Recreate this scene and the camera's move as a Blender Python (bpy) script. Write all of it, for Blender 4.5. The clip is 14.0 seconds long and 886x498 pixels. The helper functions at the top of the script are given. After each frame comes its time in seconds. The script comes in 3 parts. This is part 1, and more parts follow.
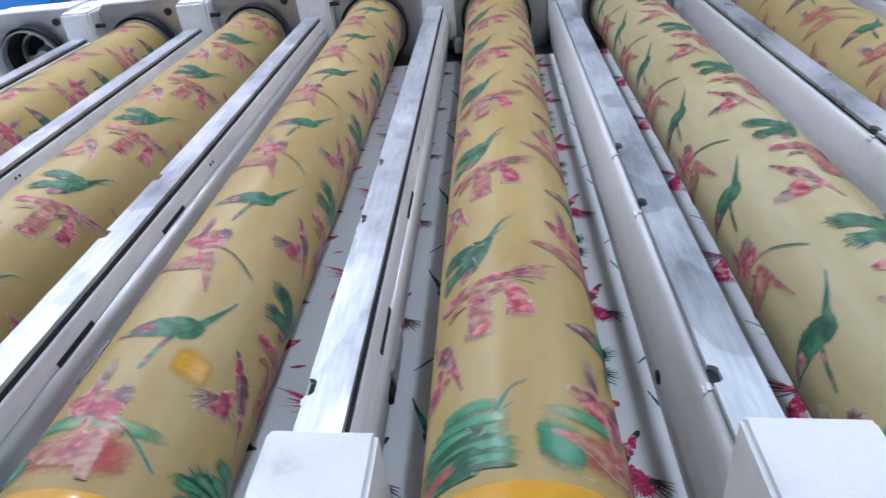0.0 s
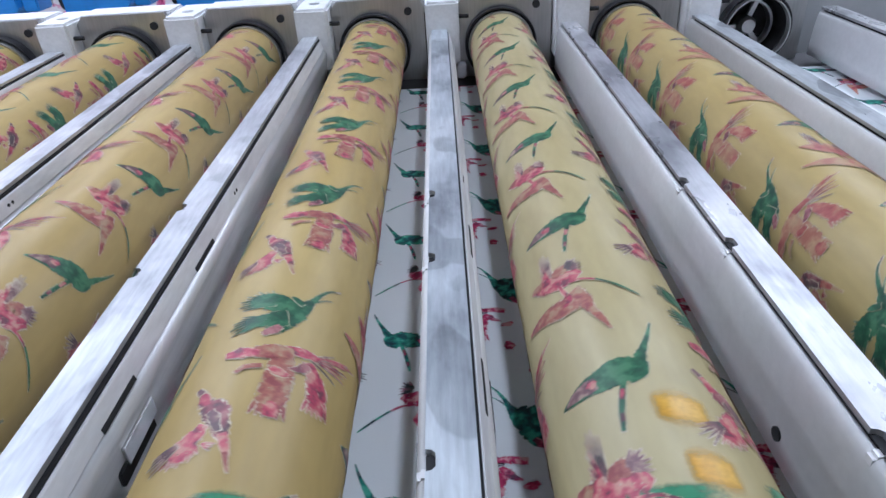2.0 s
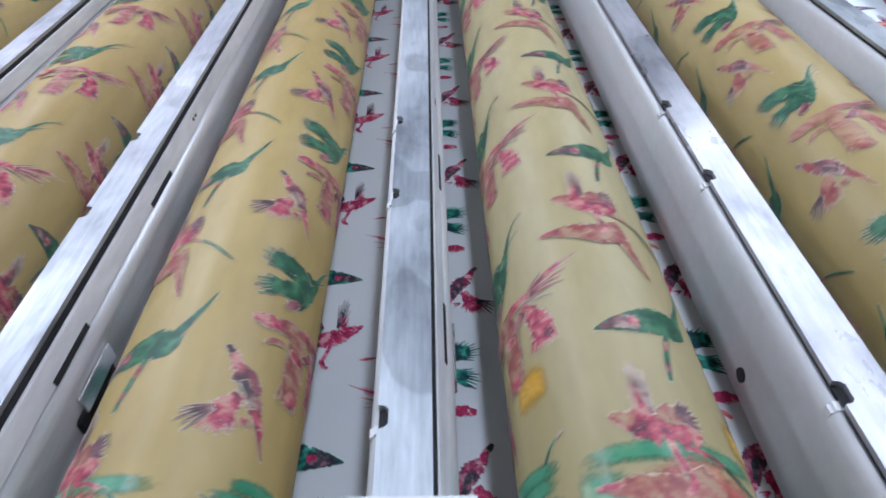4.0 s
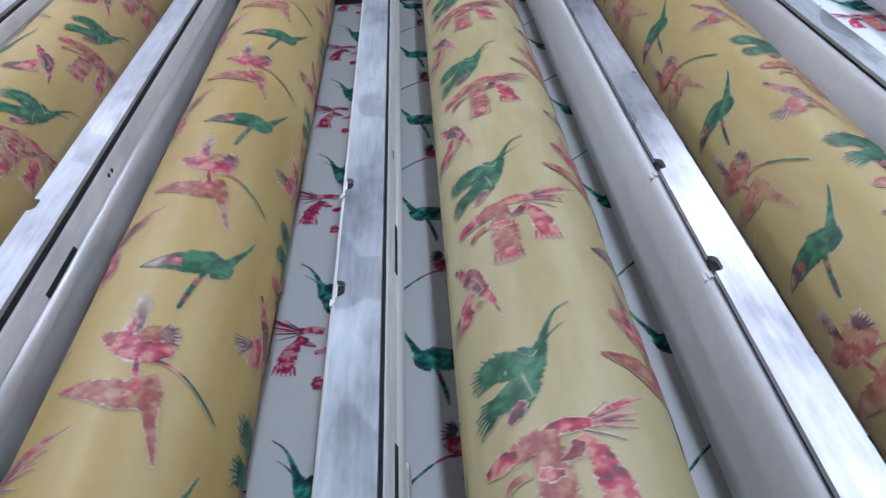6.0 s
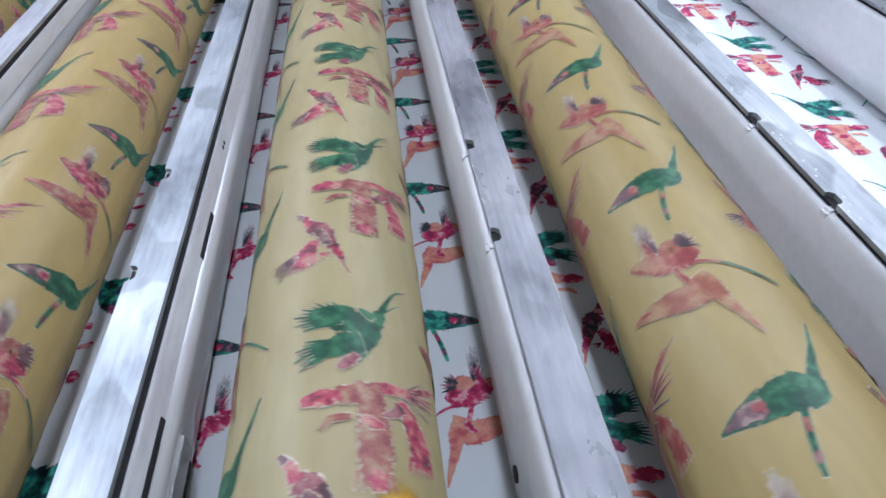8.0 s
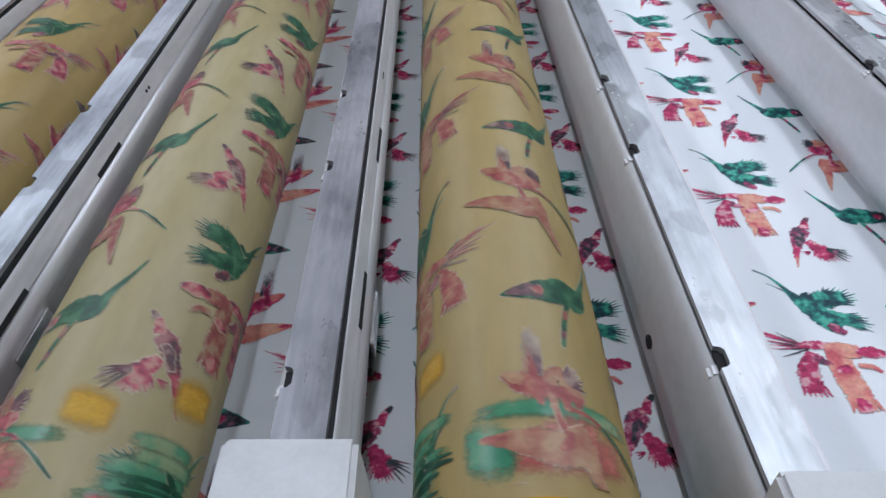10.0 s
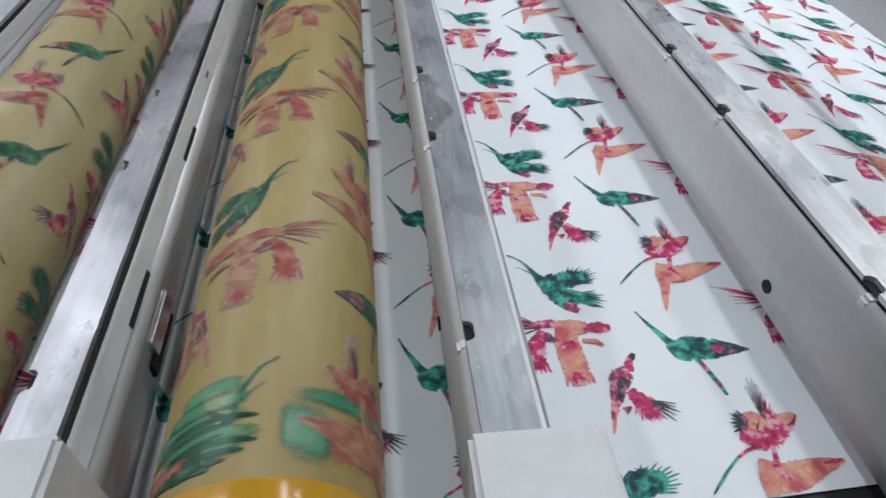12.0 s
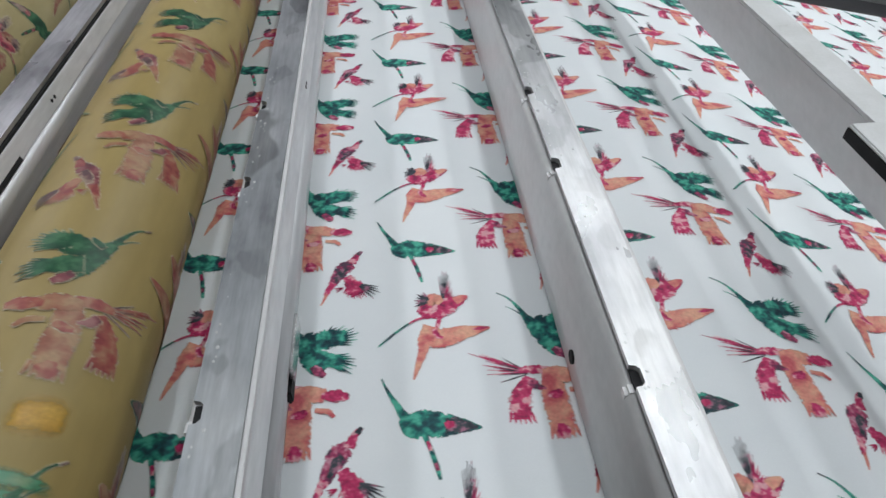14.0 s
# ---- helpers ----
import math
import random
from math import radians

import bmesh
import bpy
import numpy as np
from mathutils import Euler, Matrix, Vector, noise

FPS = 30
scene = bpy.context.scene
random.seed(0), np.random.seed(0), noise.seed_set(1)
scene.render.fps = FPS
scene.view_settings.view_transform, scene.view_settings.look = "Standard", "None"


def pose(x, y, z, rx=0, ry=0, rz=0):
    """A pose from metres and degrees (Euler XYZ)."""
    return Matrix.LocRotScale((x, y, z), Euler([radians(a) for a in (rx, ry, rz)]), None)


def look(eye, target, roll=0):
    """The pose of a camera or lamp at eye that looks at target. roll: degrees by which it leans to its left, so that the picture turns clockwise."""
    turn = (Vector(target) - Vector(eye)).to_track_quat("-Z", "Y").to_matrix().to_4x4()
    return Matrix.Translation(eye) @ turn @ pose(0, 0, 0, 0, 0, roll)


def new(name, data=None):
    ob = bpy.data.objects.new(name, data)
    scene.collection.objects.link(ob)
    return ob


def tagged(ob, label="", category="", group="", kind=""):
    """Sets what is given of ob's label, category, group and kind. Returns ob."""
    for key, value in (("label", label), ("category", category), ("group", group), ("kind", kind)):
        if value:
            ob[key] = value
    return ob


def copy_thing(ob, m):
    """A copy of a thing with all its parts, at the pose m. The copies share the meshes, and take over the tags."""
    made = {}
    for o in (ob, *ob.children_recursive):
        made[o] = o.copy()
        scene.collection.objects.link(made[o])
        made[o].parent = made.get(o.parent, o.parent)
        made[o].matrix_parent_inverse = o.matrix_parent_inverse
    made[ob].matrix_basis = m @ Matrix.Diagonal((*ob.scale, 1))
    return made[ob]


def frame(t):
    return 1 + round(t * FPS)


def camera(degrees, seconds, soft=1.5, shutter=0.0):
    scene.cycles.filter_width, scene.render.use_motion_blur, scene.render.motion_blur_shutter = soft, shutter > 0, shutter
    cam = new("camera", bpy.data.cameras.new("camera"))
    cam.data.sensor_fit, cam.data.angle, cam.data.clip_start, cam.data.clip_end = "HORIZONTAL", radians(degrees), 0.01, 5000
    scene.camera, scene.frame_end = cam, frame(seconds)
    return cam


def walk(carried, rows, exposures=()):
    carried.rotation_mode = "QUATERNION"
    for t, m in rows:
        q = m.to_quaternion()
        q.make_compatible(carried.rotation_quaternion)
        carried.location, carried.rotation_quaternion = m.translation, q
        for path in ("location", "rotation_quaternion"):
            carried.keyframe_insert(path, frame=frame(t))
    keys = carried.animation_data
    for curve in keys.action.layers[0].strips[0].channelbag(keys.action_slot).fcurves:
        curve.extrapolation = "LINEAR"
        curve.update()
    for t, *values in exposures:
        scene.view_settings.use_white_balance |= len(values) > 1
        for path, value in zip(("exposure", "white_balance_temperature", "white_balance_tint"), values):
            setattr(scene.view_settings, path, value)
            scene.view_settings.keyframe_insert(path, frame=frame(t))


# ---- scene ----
cam = camera(68.9, 14.0, soft=1.5, shutter=0.2)
PATH = [
    (0, (-0.197, -0.847, 0.486), (-0.396, 0.823, -0.597), -6.8),
    (0.5, (-0.132, -0.852, 0.476), (-0.167, 0.842, -0.588), -5.3),
    (1, (-0.05, -0.829, 0.481), (-0.02, 0.894, -0.535), -5.4),
    (1.5, (0.014, -0.782, 0.481), (-0.028, 0.92, -0.568), -4.1),
    (2, (0.038, -0.769, 0.481), (0.002, 0.939, -0.559), -3.6),
    (2.5, (0.049, -0.767, 0.476), (-0.051, 0.884, -0.648), -4.7),
    (3, (0.054, -0.755, 0.472), (-0.067, 0.757, -0.832), -6.2),
    (3.5, (0.063, -0.745, 0.476), (-0.064, 0.75, -0.846), -6.4),
    (4, (0.08, -0.713, 0.495), (0.043, 0.82, -0.789), -4.2),
    (4.2, (0.083, -0.65, 0.503), (0.165, 0.883, -0.778), -2.4),
    (6.5, (0.121, -0.515, 0.498), (0.147, 0.986, -0.824), -3.1),
    (7, (0.149, -0.526, 0.498), (0.202, 0.969, -0.829), -3.3),
    (7.5, (0.231, -0.544, 0.497), (0.35, 0.929, -0.851), -2.9),
    (8, (0.31, -0.574, 0.492), (0.443, 0.922, -0.828), -2.8),
    (8.2, (0.337, -0.589, 0.496), (0.474, 0.913, -0.817), -2.2),
    (10.3, (0.622, -0.75, 0.508), (0.561, 0.724, -0.842), -4.5),
    (10.5, (0.632, -0.753, 0.494), (0.609, 0.745, -0.831), -4.1),
    (11, (0.672, -0.763, 0.494), (0.665, 0.741, -0.825), -3.7),
    (11.5, (0.721, -0.781, 0.505), (0.807, 0.723, -0.81), -2.1),
    (12, (0.792, -0.768, 0.488), (0.905, 0.706, -0.859), -3.1),
    (12.5, (0.868, -0.723, 0.492), (1.03, 0.724, -0.878), 1.0),
    (13, (0.927, -0.714, 0.498), (1.036, 0.717, -0.895), 0.1),
    (13.5, (1.006, -0.724, 0.511), (1.132, 0.74, -0.846), -0.3),
    (14, (1.048, -0.713, 0.518), (1.168, 0.747, -0.843), -0.8),
]
walk(cam, [(t, look(eye, target, roll)) for t, eye, target, roll in PATH],
     [(0, -0.71, 5780, 20), (4, -0.71, 5760, 20), (6.5, -0.90, 5740, 21), (8, -0.73, 5800, 20), (10.3, -1.32, 6170, 19),
      (12, -1.33, 6500, 16), (14, -1.48, 6700, 14)])

# ---- world, lights, exposure ----
world = bpy.data.worlds.new("hall_air")
scene.world = world
world.use_nodes = True
world.node_tree.nodes["Background"].inputs[0].default_value = (0.80, 0.90, 1.0, 1)
world.node_tree.nodes["Background"].inputs[1].default_value = 0.35

PITCH = 0.42                      # from one printing station to the next
RADIUS = 0.10186                   # printing screen
CENTRE = 0.227                    # axle of a station, from its beam's edge
AXLE_Z = -0.067                   # height of the screen's axle; beam tops lie at 0
CLOTH_Z = AXLE_Z - RADIUS         # where screen and cloth meet
SPEED = 0.4391                    # cloth, metres a second along x
REPEAT_X, REPEAT_Y = RADIUS * math.pi, 0.313
PHASE_X, PHASE_Y = -0.1072, 0.163
FAR_Y, NEAR_Y = 1.42, -0.64
CLOTH_FAR, CLOTH_NEAR = 1.327, -0.483
LAMP_Z = 2.9
# the cloth's run: along the table, over its end and down; x and height over the table
RUN = [(-20.0, 0.0), (1.50, 0.0), (1.56, -0.006), (1.62, -0.018), (1.70, -0.041), (3.0, -0.314), (20.0, -0.314)]
BEND = (1.34, 3.25)


def lamp(x, y, watts, sx, sy, spread):
    light = bpy.data.lights.new("tube_light", "AREA")
    light.shape, light.size, light.size_y, light.energy = "RECTANGLE", sx, sy, watts
    light.color = (0.87, 0.957, 1.0)
    light.spread = radians(spread)      # the trough reflector's cut-off
    ob = new("tube_light", light)
    ob.matrix_world = pose(x, y, LAMP_Z - 0.07)
    return ob


# the last one is an added overhead fill, placed where the plates don't mirror it
LAMPS = [(x, y) for x in (-5.6, -3.5, -1.6, 2.2, 3.3, 5.4) for y in (0.6, 3.4)] + [(0.7, -0.7)]
for lx, ly in LAMPS:
    lamp(lx, ly, 36 if ly < 0 else (76 if ly < 2 else 108) * (0.62 if 2 < lx < 4 else 1.0), 0.26, 2.3, 140)


# ---- materials ----
def nodes_of(name):
    m = bpy.data.materials.new(name)
    m.use_nodes = True
    nt = m.node_tree
    return m, nt, nt.nodes["Principled BSDF"]


def noise_node(nt, scale, detail=4.0, stretch=(1, 1, 1), rough=0.55, shift=False):
    co = nt.nodes.new("ShaderNodeTexCoord")
    mp = nt.nodes.new("ShaderNodeMapping")
    mp.inputs["Scale"].default_value = stretch
    nt.links.new(co.outputs["Object"], mp.inputs["Vector"])
    if shift:
        info = nt.nodes.new("ShaderNodeObjectInfo")
        mul = nt.nodes.new("ShaderNodeMath")
        mul.operation = "MULTIPLY"
        mul.inputs[1].default_value = 37.0
        nt.links.new(info.outputs["Random"], mul.inputs[0])
        nt.links.new(mul.outputs[0], mp.inputs["Location"])
    n = nt.nodes.new("ShaderNodeTexNoise")
    n.inputs["Scale"].default_value = scale
    n.inputs["Detail"].default_value = detail
    n.inputs["Roughness"].default_value = rough
    nt.links.new(mp.outputs[0], n.inputs["Vector"])
    return n.outputs["Fac"]


def ramp(nt, fac, stops):
    r = nt.nodes.new("ShaderNodeValToRGB")
    els = r.color_ramp.elements
    while len(els) < len(stops):
        els.new(0.5)
    for e, (p, c) in zip(els, stops):
        e.position, e.color = p, (*c, 1)
    nt.links.new(fac, r.inputs["Fac"])
    return r.outputs["Color"]


def mixed(nt, a, b, fac, how="MIX"):
    m = nt.nodes.new("ShaderNodeMix")
    m.data_type, m.blend_type = "RGBA", how
    if isinstance(fac, float):
        m.inputs[0].default_value = fac
    else:
        nt.links.new(fac, m.inputs[0])
    nt.links.new(a, m.inputs[6])
    nt.links.new(b, m.inputs[7])
    return m.outputs[2]


def surface(name, stops, scale=20, rough=0.5, metal=0.0, detail=5, stretch=(1, 1, 1), bump=0.0, bump_scale=200,
            grain=None, rough_var=0.0, shift=False, coat=0.0):
    """A surface whose colour runs through the stops by noise at one scale, and is mottled by a finer one."""
    m, nt, b = nodes_of(name)
    col = ramp(nt, noise_node(nt, scale, detail, stretch, shift=shift), stops)
    if grain:
        fine = ramp(nt, noise_node(nt, grain[0], 3, grain[2] if len(grain) > 2 else (1, 1, 1), shift=shift),
                    [(0.3, (1 - grain[1],) * 3), (0.7, (1, 1, 1))])
        col = mixed(nt, col, fine, 1.0, "MULTIPLY")
    nt.links.new(col, b.inputs["Base Color"])
    b.inputs["Metallic"].default_value = metal
    b.inputs["Roughness"].default_value = rough
    b.inputs["Coat Weight"].default_value = coat
    b.inputs["Coat Roughness"].default_value = 0.15
    if rough_var:
        r = nt.nodes.new("ShaderNodeMapRange")
        r.inputs[3].default_value, r.inputs[4].default_value = rough - rough_var, rough + rough_var
        nt.links.new(noise_node(nt, scale * 2.3, 4, stretch, shift=shift), r.inputs[0])
        nt.links.new(r.outputs[0], b.inputs["Roughness"])
    if bump:
        bp = nt.nodes.new("ShaderNodeBump")
        bp.inputs["Strength"].default_value, bp.inputs["Distance"].default_value = bump, 0.002
        nt.links.new(noise_node(nt, bump_scale, 3, shift=shift), bp.inputs["Height"])
        nt.links.new(bp.outputs[0], b.inputs["Normal"])
    return m


def plate_finish(r, g, b, rough, stain):
    """The worn top of one beam: wiped bare, dulled or stained."""
    m = surface("worn_aluminium", [(0.34, (r * 0.55, g * 0.55, b * 0.56)), (0.42, (r * 0.82, g * 0.82, b * 0.83)), (0.54, (r, g, b)), (0.66, (r * 1.22, g * 1.20, b * 1.18))],
                9, rough - 0.02, 0.5, 7, (1, 0.45, 1), 0.05, 260, (140, 0.24, (1, 0.10, 1)), 0.14, True)
    stained(m, 7, 0.40, 0.415, stain)
    stained(m, 22, 0.36, 0.40, 0.5 + 0.5 * stain)
    return m


def stained(m, scale, low, high, dark):
    """Lays dull stains with edges of their own over a surface's colour."""
    nt = m.node_tree
    b = nt.nodes["Principled BSDF"]
    col = b.inputs["Base Color"].links[0].from_socket
    marks = ramp(nt, noise_node(nt, scale, 2.5, (1, 0.6, 1), 0.45, True), [(0.0, (dark,) * 3), (low, (dark,) * 3), (high, (1, 1, 1))])
    nt.links.new(mixed(nt, col, marks, 1.0, "MULTIPLY"), b.inputs["Base Color"])


FINISHES = {-1: (0.56, 0.58, 0.60, 0.42, 0.82), 0: (0.54, 0.59, 0.62, 0.42, 0.75), 1: (0.55, 0.556, 0.58, 0.32, 0.78),
            2: (0.50, 0.53, 0.55, 0.36, 0.60), 3: (0.58, 0.59, 0.60, 0.32, 0.7)}
M_PLATES = {k: plate_finish(*FINISHES.get(k, (0.64, 0.66, 0.69, 0.36, 0.8))) for k in range(-5, 4)}
M_COVER = surface("grey_paint", [(0.33, (0.59, 0.585, 0.58)), (0.5, (0.70, 0.70, 0.70)), (0.66, (0.77, 0.77, 0.775))],
                  5, 0.34, 0.0, 6, (1, 0.3, 1), 0.05, 150, (60, 0.07), 0.06, True)
M_STRIP = surface("pale_painted_metal", [(0.33, (0.58, 0.59, 0.61)), (0.5, (0.72, 0.73, 0.75)), (0.66, (0.80, 0.81, 0.82))],
                  11, 0.4, 0.2, 6, (1, 0.3, 1), 0.08, 200, (90, 0.15, (1, 0.2, 1)), 0.1, True)
M_TUBE = surface("steel_tube", [(0.33, (0.62, 0.63, 0.65)), (0.66, (0.78, 0.79, 0.80))], 9, 0.33, 0.3, 5, (1, 0.2, 1), 0.04, 150, (120, 0.12, (1, 0.1, 1)), 0.08, True)
M_CAP = surface("white_paint", [(0.28, (0.45, 0.45, 0.43)), (0.38, (0.59, 0.60, 0.59)), (0.6, (0.66, 0.67, 0.67))],
                13, 0.45, 0.0, 8, (1, 1, 1), 0.08, 120, (220, 0.06), 0.1, True)
M_CASTING = surface("white_casting", [(0.25, (0.55, 0.55, 0.55)), (0.5, (0.74, 0.75, 0.76)), (0.8, (0.80, 0.81, 0.82))], 9, 0.5, 0.0, 6, (1, 1, 1), 0.15, 180, (90, 0.1))
# black of rubber parts, also laid as painted shade in the plate notches
M_BLACK = surface("black_rubber_and_shade", [(0.3, (0.008, 0.008, 0.009)), (0.7, (0.02, 0.02, 0.022))], 30, 0.9, 0.0, 4, (1, 1, 1), 0.1, 200)
M_BELT = surface("dark_belt", [(0.3, (0.010, 0.010, 0.012)), (0.7, (0.028, 0.027, 0.030))], 12, 0.5, 0.0, 5, (1, 1, 1), 0.1, 200)
M_RING = surface("black_ring", [(0.3, (0.015, 0.015, 0.017)), (0.7, (0.05, 0.05, 0.055))], 25, 0.3, 0.4, 4)
M_STEEL = surface("brushed_steel", [(0.3, (0.40, 0.40, 0.39)), (0.7, (0.60, 0.60, 0.59))], 8, 0.32, 0.8, 5, (1, 1, 0.3), 0.05, 150, (200, 0.15, (1, 1, 0.05)))
M_CLIP = surface("clip_steel", [(0.3, (0.45, 0.45, 0.45)), (0.7, (0.75, 0.75, 0.75))], 40, 0.25, 0.9, 4)
M_BLUE = surface("blue_enamel", [(0.3, (0.015, 0.20, 0.58)), (0.7, (0.03, 0.28, 0.72))], 9, 0.35, 0.0, 4, (1, 1, 1), 0.03, 90, (60, 0.1), 0.05, False, 0.3)
def screen_lacquer(r, g, b):
    """Lacquer of one screen: each batch has its own shade of ochre."""
    return surface("ochre_lacquer", [(0.32, (r * 0.88, g * 0.86, b * 0.78)), (0.5, (r, g, b)), (0.66, (r * 1.09, g * 1.13, b * 1.25))],
                   5, 0.50, 0.0, 6, (1, 0.45, 1), 0.06, 350, (70, 0.10, (1, 0.25, 1)), 0.08, True, 0.04)


M_BAND = surface("yellow_lacquer", [(0.3, (0.50, 0.25, 0.015)), (0.7, (0.58, 0.32, 0.03))], 12, 0.16, 0.0, 5, (1, 1, 1), 0.03, 60, (40, 0.12), 0.05, False, 0.6)
M_CLOTH = surface("white_cloth", [(0.3, (0.77, 0.81, 0.83)), (0.7, (0.83, 0.86, 0.87))], 4, 0.75, 0.0, 5, (0.6, 1, 1), 0.12, 900, (600, 0.04))
M_WALL = surface("plaster", [(0.3, (0.28, 0.29, 0.29)), (0.7, (0.36, 0.37, 0.37))], 2, 0.8, 0.0, 6, (1, 1, 1), 0.1, 60)
M_CEIL = surface("ceiling_paint", [(0.3, (0.33, 0.34, 0.34)), (0.7, (0.41, 0.42, 0.42))], 2, 0.8)
M_FLOOR = surface("concrete", [(0.3, (0.20, 0.20, 0.195)), (0.7, (0.32, 0.32, 0.31))], 3, 0.6, 0.0, 8, (1, 1, 1), 0.1, 40, (30, 0.2))
M_FRAME = surface("machine_grey", [(0.3, (0.30, 0.31, 0.31)), (0.7, (0.42, 0.43, 0.43))], 4, 0.5, 0.0, 6)


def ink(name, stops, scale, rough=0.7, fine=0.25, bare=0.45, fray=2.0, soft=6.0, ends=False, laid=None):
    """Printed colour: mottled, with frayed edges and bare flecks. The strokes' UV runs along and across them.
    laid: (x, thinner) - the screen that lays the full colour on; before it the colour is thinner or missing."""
    m = surface(name, stops, scale, rough, 0.0, 2.5, (1, 1, 1), 0.0, 200, (230, fine))
    nt = m.node_tree
    b = nt.nodes["Principled BSDF"]
    co = nt.nodes.new("ShaderNodeTexCoord")
    sep = nt.nodes.new("ShaderNodeSeparateXYZ")
    nt.links.new(co.outputs["UV"], sep.inputs[0])

    def math_node(how, x, y=None, clamp=False):
        n = nt.nodes.new("ShaderNodeMath")
        n.operation, n.use_clamp = how, clamp
        for i, v in enumerate((x, y)):
            if isinstance(v, (int, float)):
                n.inputs[i].default_value = v
            elif v is not None:
                nt.links.new(v, n.inputs[i])
        return n.outputs[0]

    across = math_node("SUBTRACT", 1.0, math_node("ABSOLUTE", math_node("SUBTRACT", math_node("MULTIPLY", sep.outputs[1], 2.0), 1.0)))
    if ends:
        along = math_node("SUBTRACT", 1.0, math_node("ABSOLUTE", math_node("SUBTRACT", math_node("MULTIPLY", sep.outputs[0], 2.0), 1.0)))
        across = math_node("MULTIPLY", math_node("MINIMUM", across, math_node("MULTIPLY", along, 1.6)), 0.55)
    edge = math_node("MULTIPLY", across, 2.6, True)
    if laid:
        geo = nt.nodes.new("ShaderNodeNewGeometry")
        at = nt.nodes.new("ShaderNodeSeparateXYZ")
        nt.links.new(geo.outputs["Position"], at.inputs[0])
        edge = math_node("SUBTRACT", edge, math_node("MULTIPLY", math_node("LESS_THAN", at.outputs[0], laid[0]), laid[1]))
    flecks = math_node("MULTIPLY", math_node("SUBTRACT", noise_node(nt, 240, 3, (1, 1, 1), 0.6), 0.5), fray)
    alpha = math_node("MULTIPLY", math_node("ADD", math_node("SUBTRACT", edge, bare), flecks), soft, True)
    nt.links.new(alpha, b.inputs["Alpha"])
    return m


INKS = {
    "green": ink("green_ink", [(0.35, (0.002, 0.032, 0.05)), (0.45, (0.004, 0.10, 0.105)), (0.52, (0.010, 0.24, 0.185)), (0.61, (0.07, 0.47, 0.34))], 65, bare=0.16),
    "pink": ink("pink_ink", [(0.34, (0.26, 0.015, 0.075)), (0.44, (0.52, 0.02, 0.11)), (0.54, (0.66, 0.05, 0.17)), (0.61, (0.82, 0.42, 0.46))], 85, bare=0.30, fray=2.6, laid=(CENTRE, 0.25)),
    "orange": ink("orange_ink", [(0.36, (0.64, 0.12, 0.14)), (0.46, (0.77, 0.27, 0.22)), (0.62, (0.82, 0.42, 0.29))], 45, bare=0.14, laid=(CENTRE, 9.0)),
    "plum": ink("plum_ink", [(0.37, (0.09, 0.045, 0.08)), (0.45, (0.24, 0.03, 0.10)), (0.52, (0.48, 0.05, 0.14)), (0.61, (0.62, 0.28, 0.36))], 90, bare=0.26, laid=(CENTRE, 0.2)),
    "slate": ink("slate_ink", [(0.36, (0.02, 0.025, 0.04)), (0.52, (0.06, 0.07, 0.085)), (0.61, (0.40, 0.16, 0.24))], 95, bare=0.36),
}
SCREEN_INKS = {
    "green": ink("green_on_screen", [(0.36, (0.0072, 0.054, 0.0274)), (0.5, (0.0144, 0.0972, 0.0432)), (0.62, (0.054, 0.173, 0.0828))], 60, 0.45, 0.15, 0.22),
    "pink": ink("pink_on_screen", [(0.36, (0.14, 0.035, 0.05)), (0.44, (0.36, 0.035, 0.075)), (0.52, (0.45, 0.09, 0.11)), (0.60, (0.50, 0.24, 0.19))], 70, 0.45, 0.2, 0.46, 2.7),
    "orange": ink("orange_on_screen", [(0.36, (0.238, 0.054, 0.054)), (0.5, (0.324, 0.115, 0.0792)), (0.62, (0.374, 0.238, 0.144))], 75, 0.45, 0.2, 0.36, 2.7),
    "plum": ink("plum_on_screen", [(0.36, (0.0792, 0.036, 0.0432)), (0.48, (0.216, 0.0504, 0.0648)), (0.62, (0.36, 0.158, 0.151))], 55, 0.45, 0.2, 0.42, 2.7),
    "slate": ink("slate_on_screen", [(0.36, (0.0648, 0.0504, 0.0504)), (0.52, (0.173, 0.0792, 0.0864)), (0.64, (0.36, 0.259, 0.202))], 55, 0.45, 0.2, 0.42),
}


def glow(name, colour, strength):
    m, nt, b = nodes_of(name)
    b.inputs["Base Color"].default_value = (*colour, 1)
    b.inputs["Emission Color"].default_value = (*colour, 1)
    b.inputs["Emission Strength"].default_value = strength
    return m


M_GLOW = glow("tube_glow", (0.93, 0.98, 1.0), 6.0)


# ---- mesh helpers ----
def part(name, bm, material, parent=None, label="", smooth=False, bevel=0.0):
    if bevel:
        bmesh.ops.bevel(bm, geom=bm.edges[:], offset=bevel, segments=2, affect="EDGES", clamp_overlap=True)
    bmesh.ops.recalc_face_normals(bm, faces=bm.faces[:])
    me = bpy.data.meshes.new(name)
    bm.to_mesh(me)
    bm.free()
    me.materials.append(material)
    if smooth:
        for p in me.polygons:
            p.use_smooth = True
    ob = new(name, me)
    if parent:
        ob.parent = parent
    if label:
        ob["label"] = label
    return ob


def box(x0, x1, y0, y1, z0, z1, bm=None):
    bm = bm or bmesh.new()
    v = [bm.verts.new((x, y, z)) for z in (z0, z1) for y in (y0, y1) for x in (x0, x1)]
    for q in ((0, 1, 3, 2), (4, 6, 7, 5), (0, 4, 5, 1), (2, 3, 7, 6), (0, 2, 6, 4), (1, 5, 7, 3)):
        bm.faces.new([v[i] for i in q])
    return bm


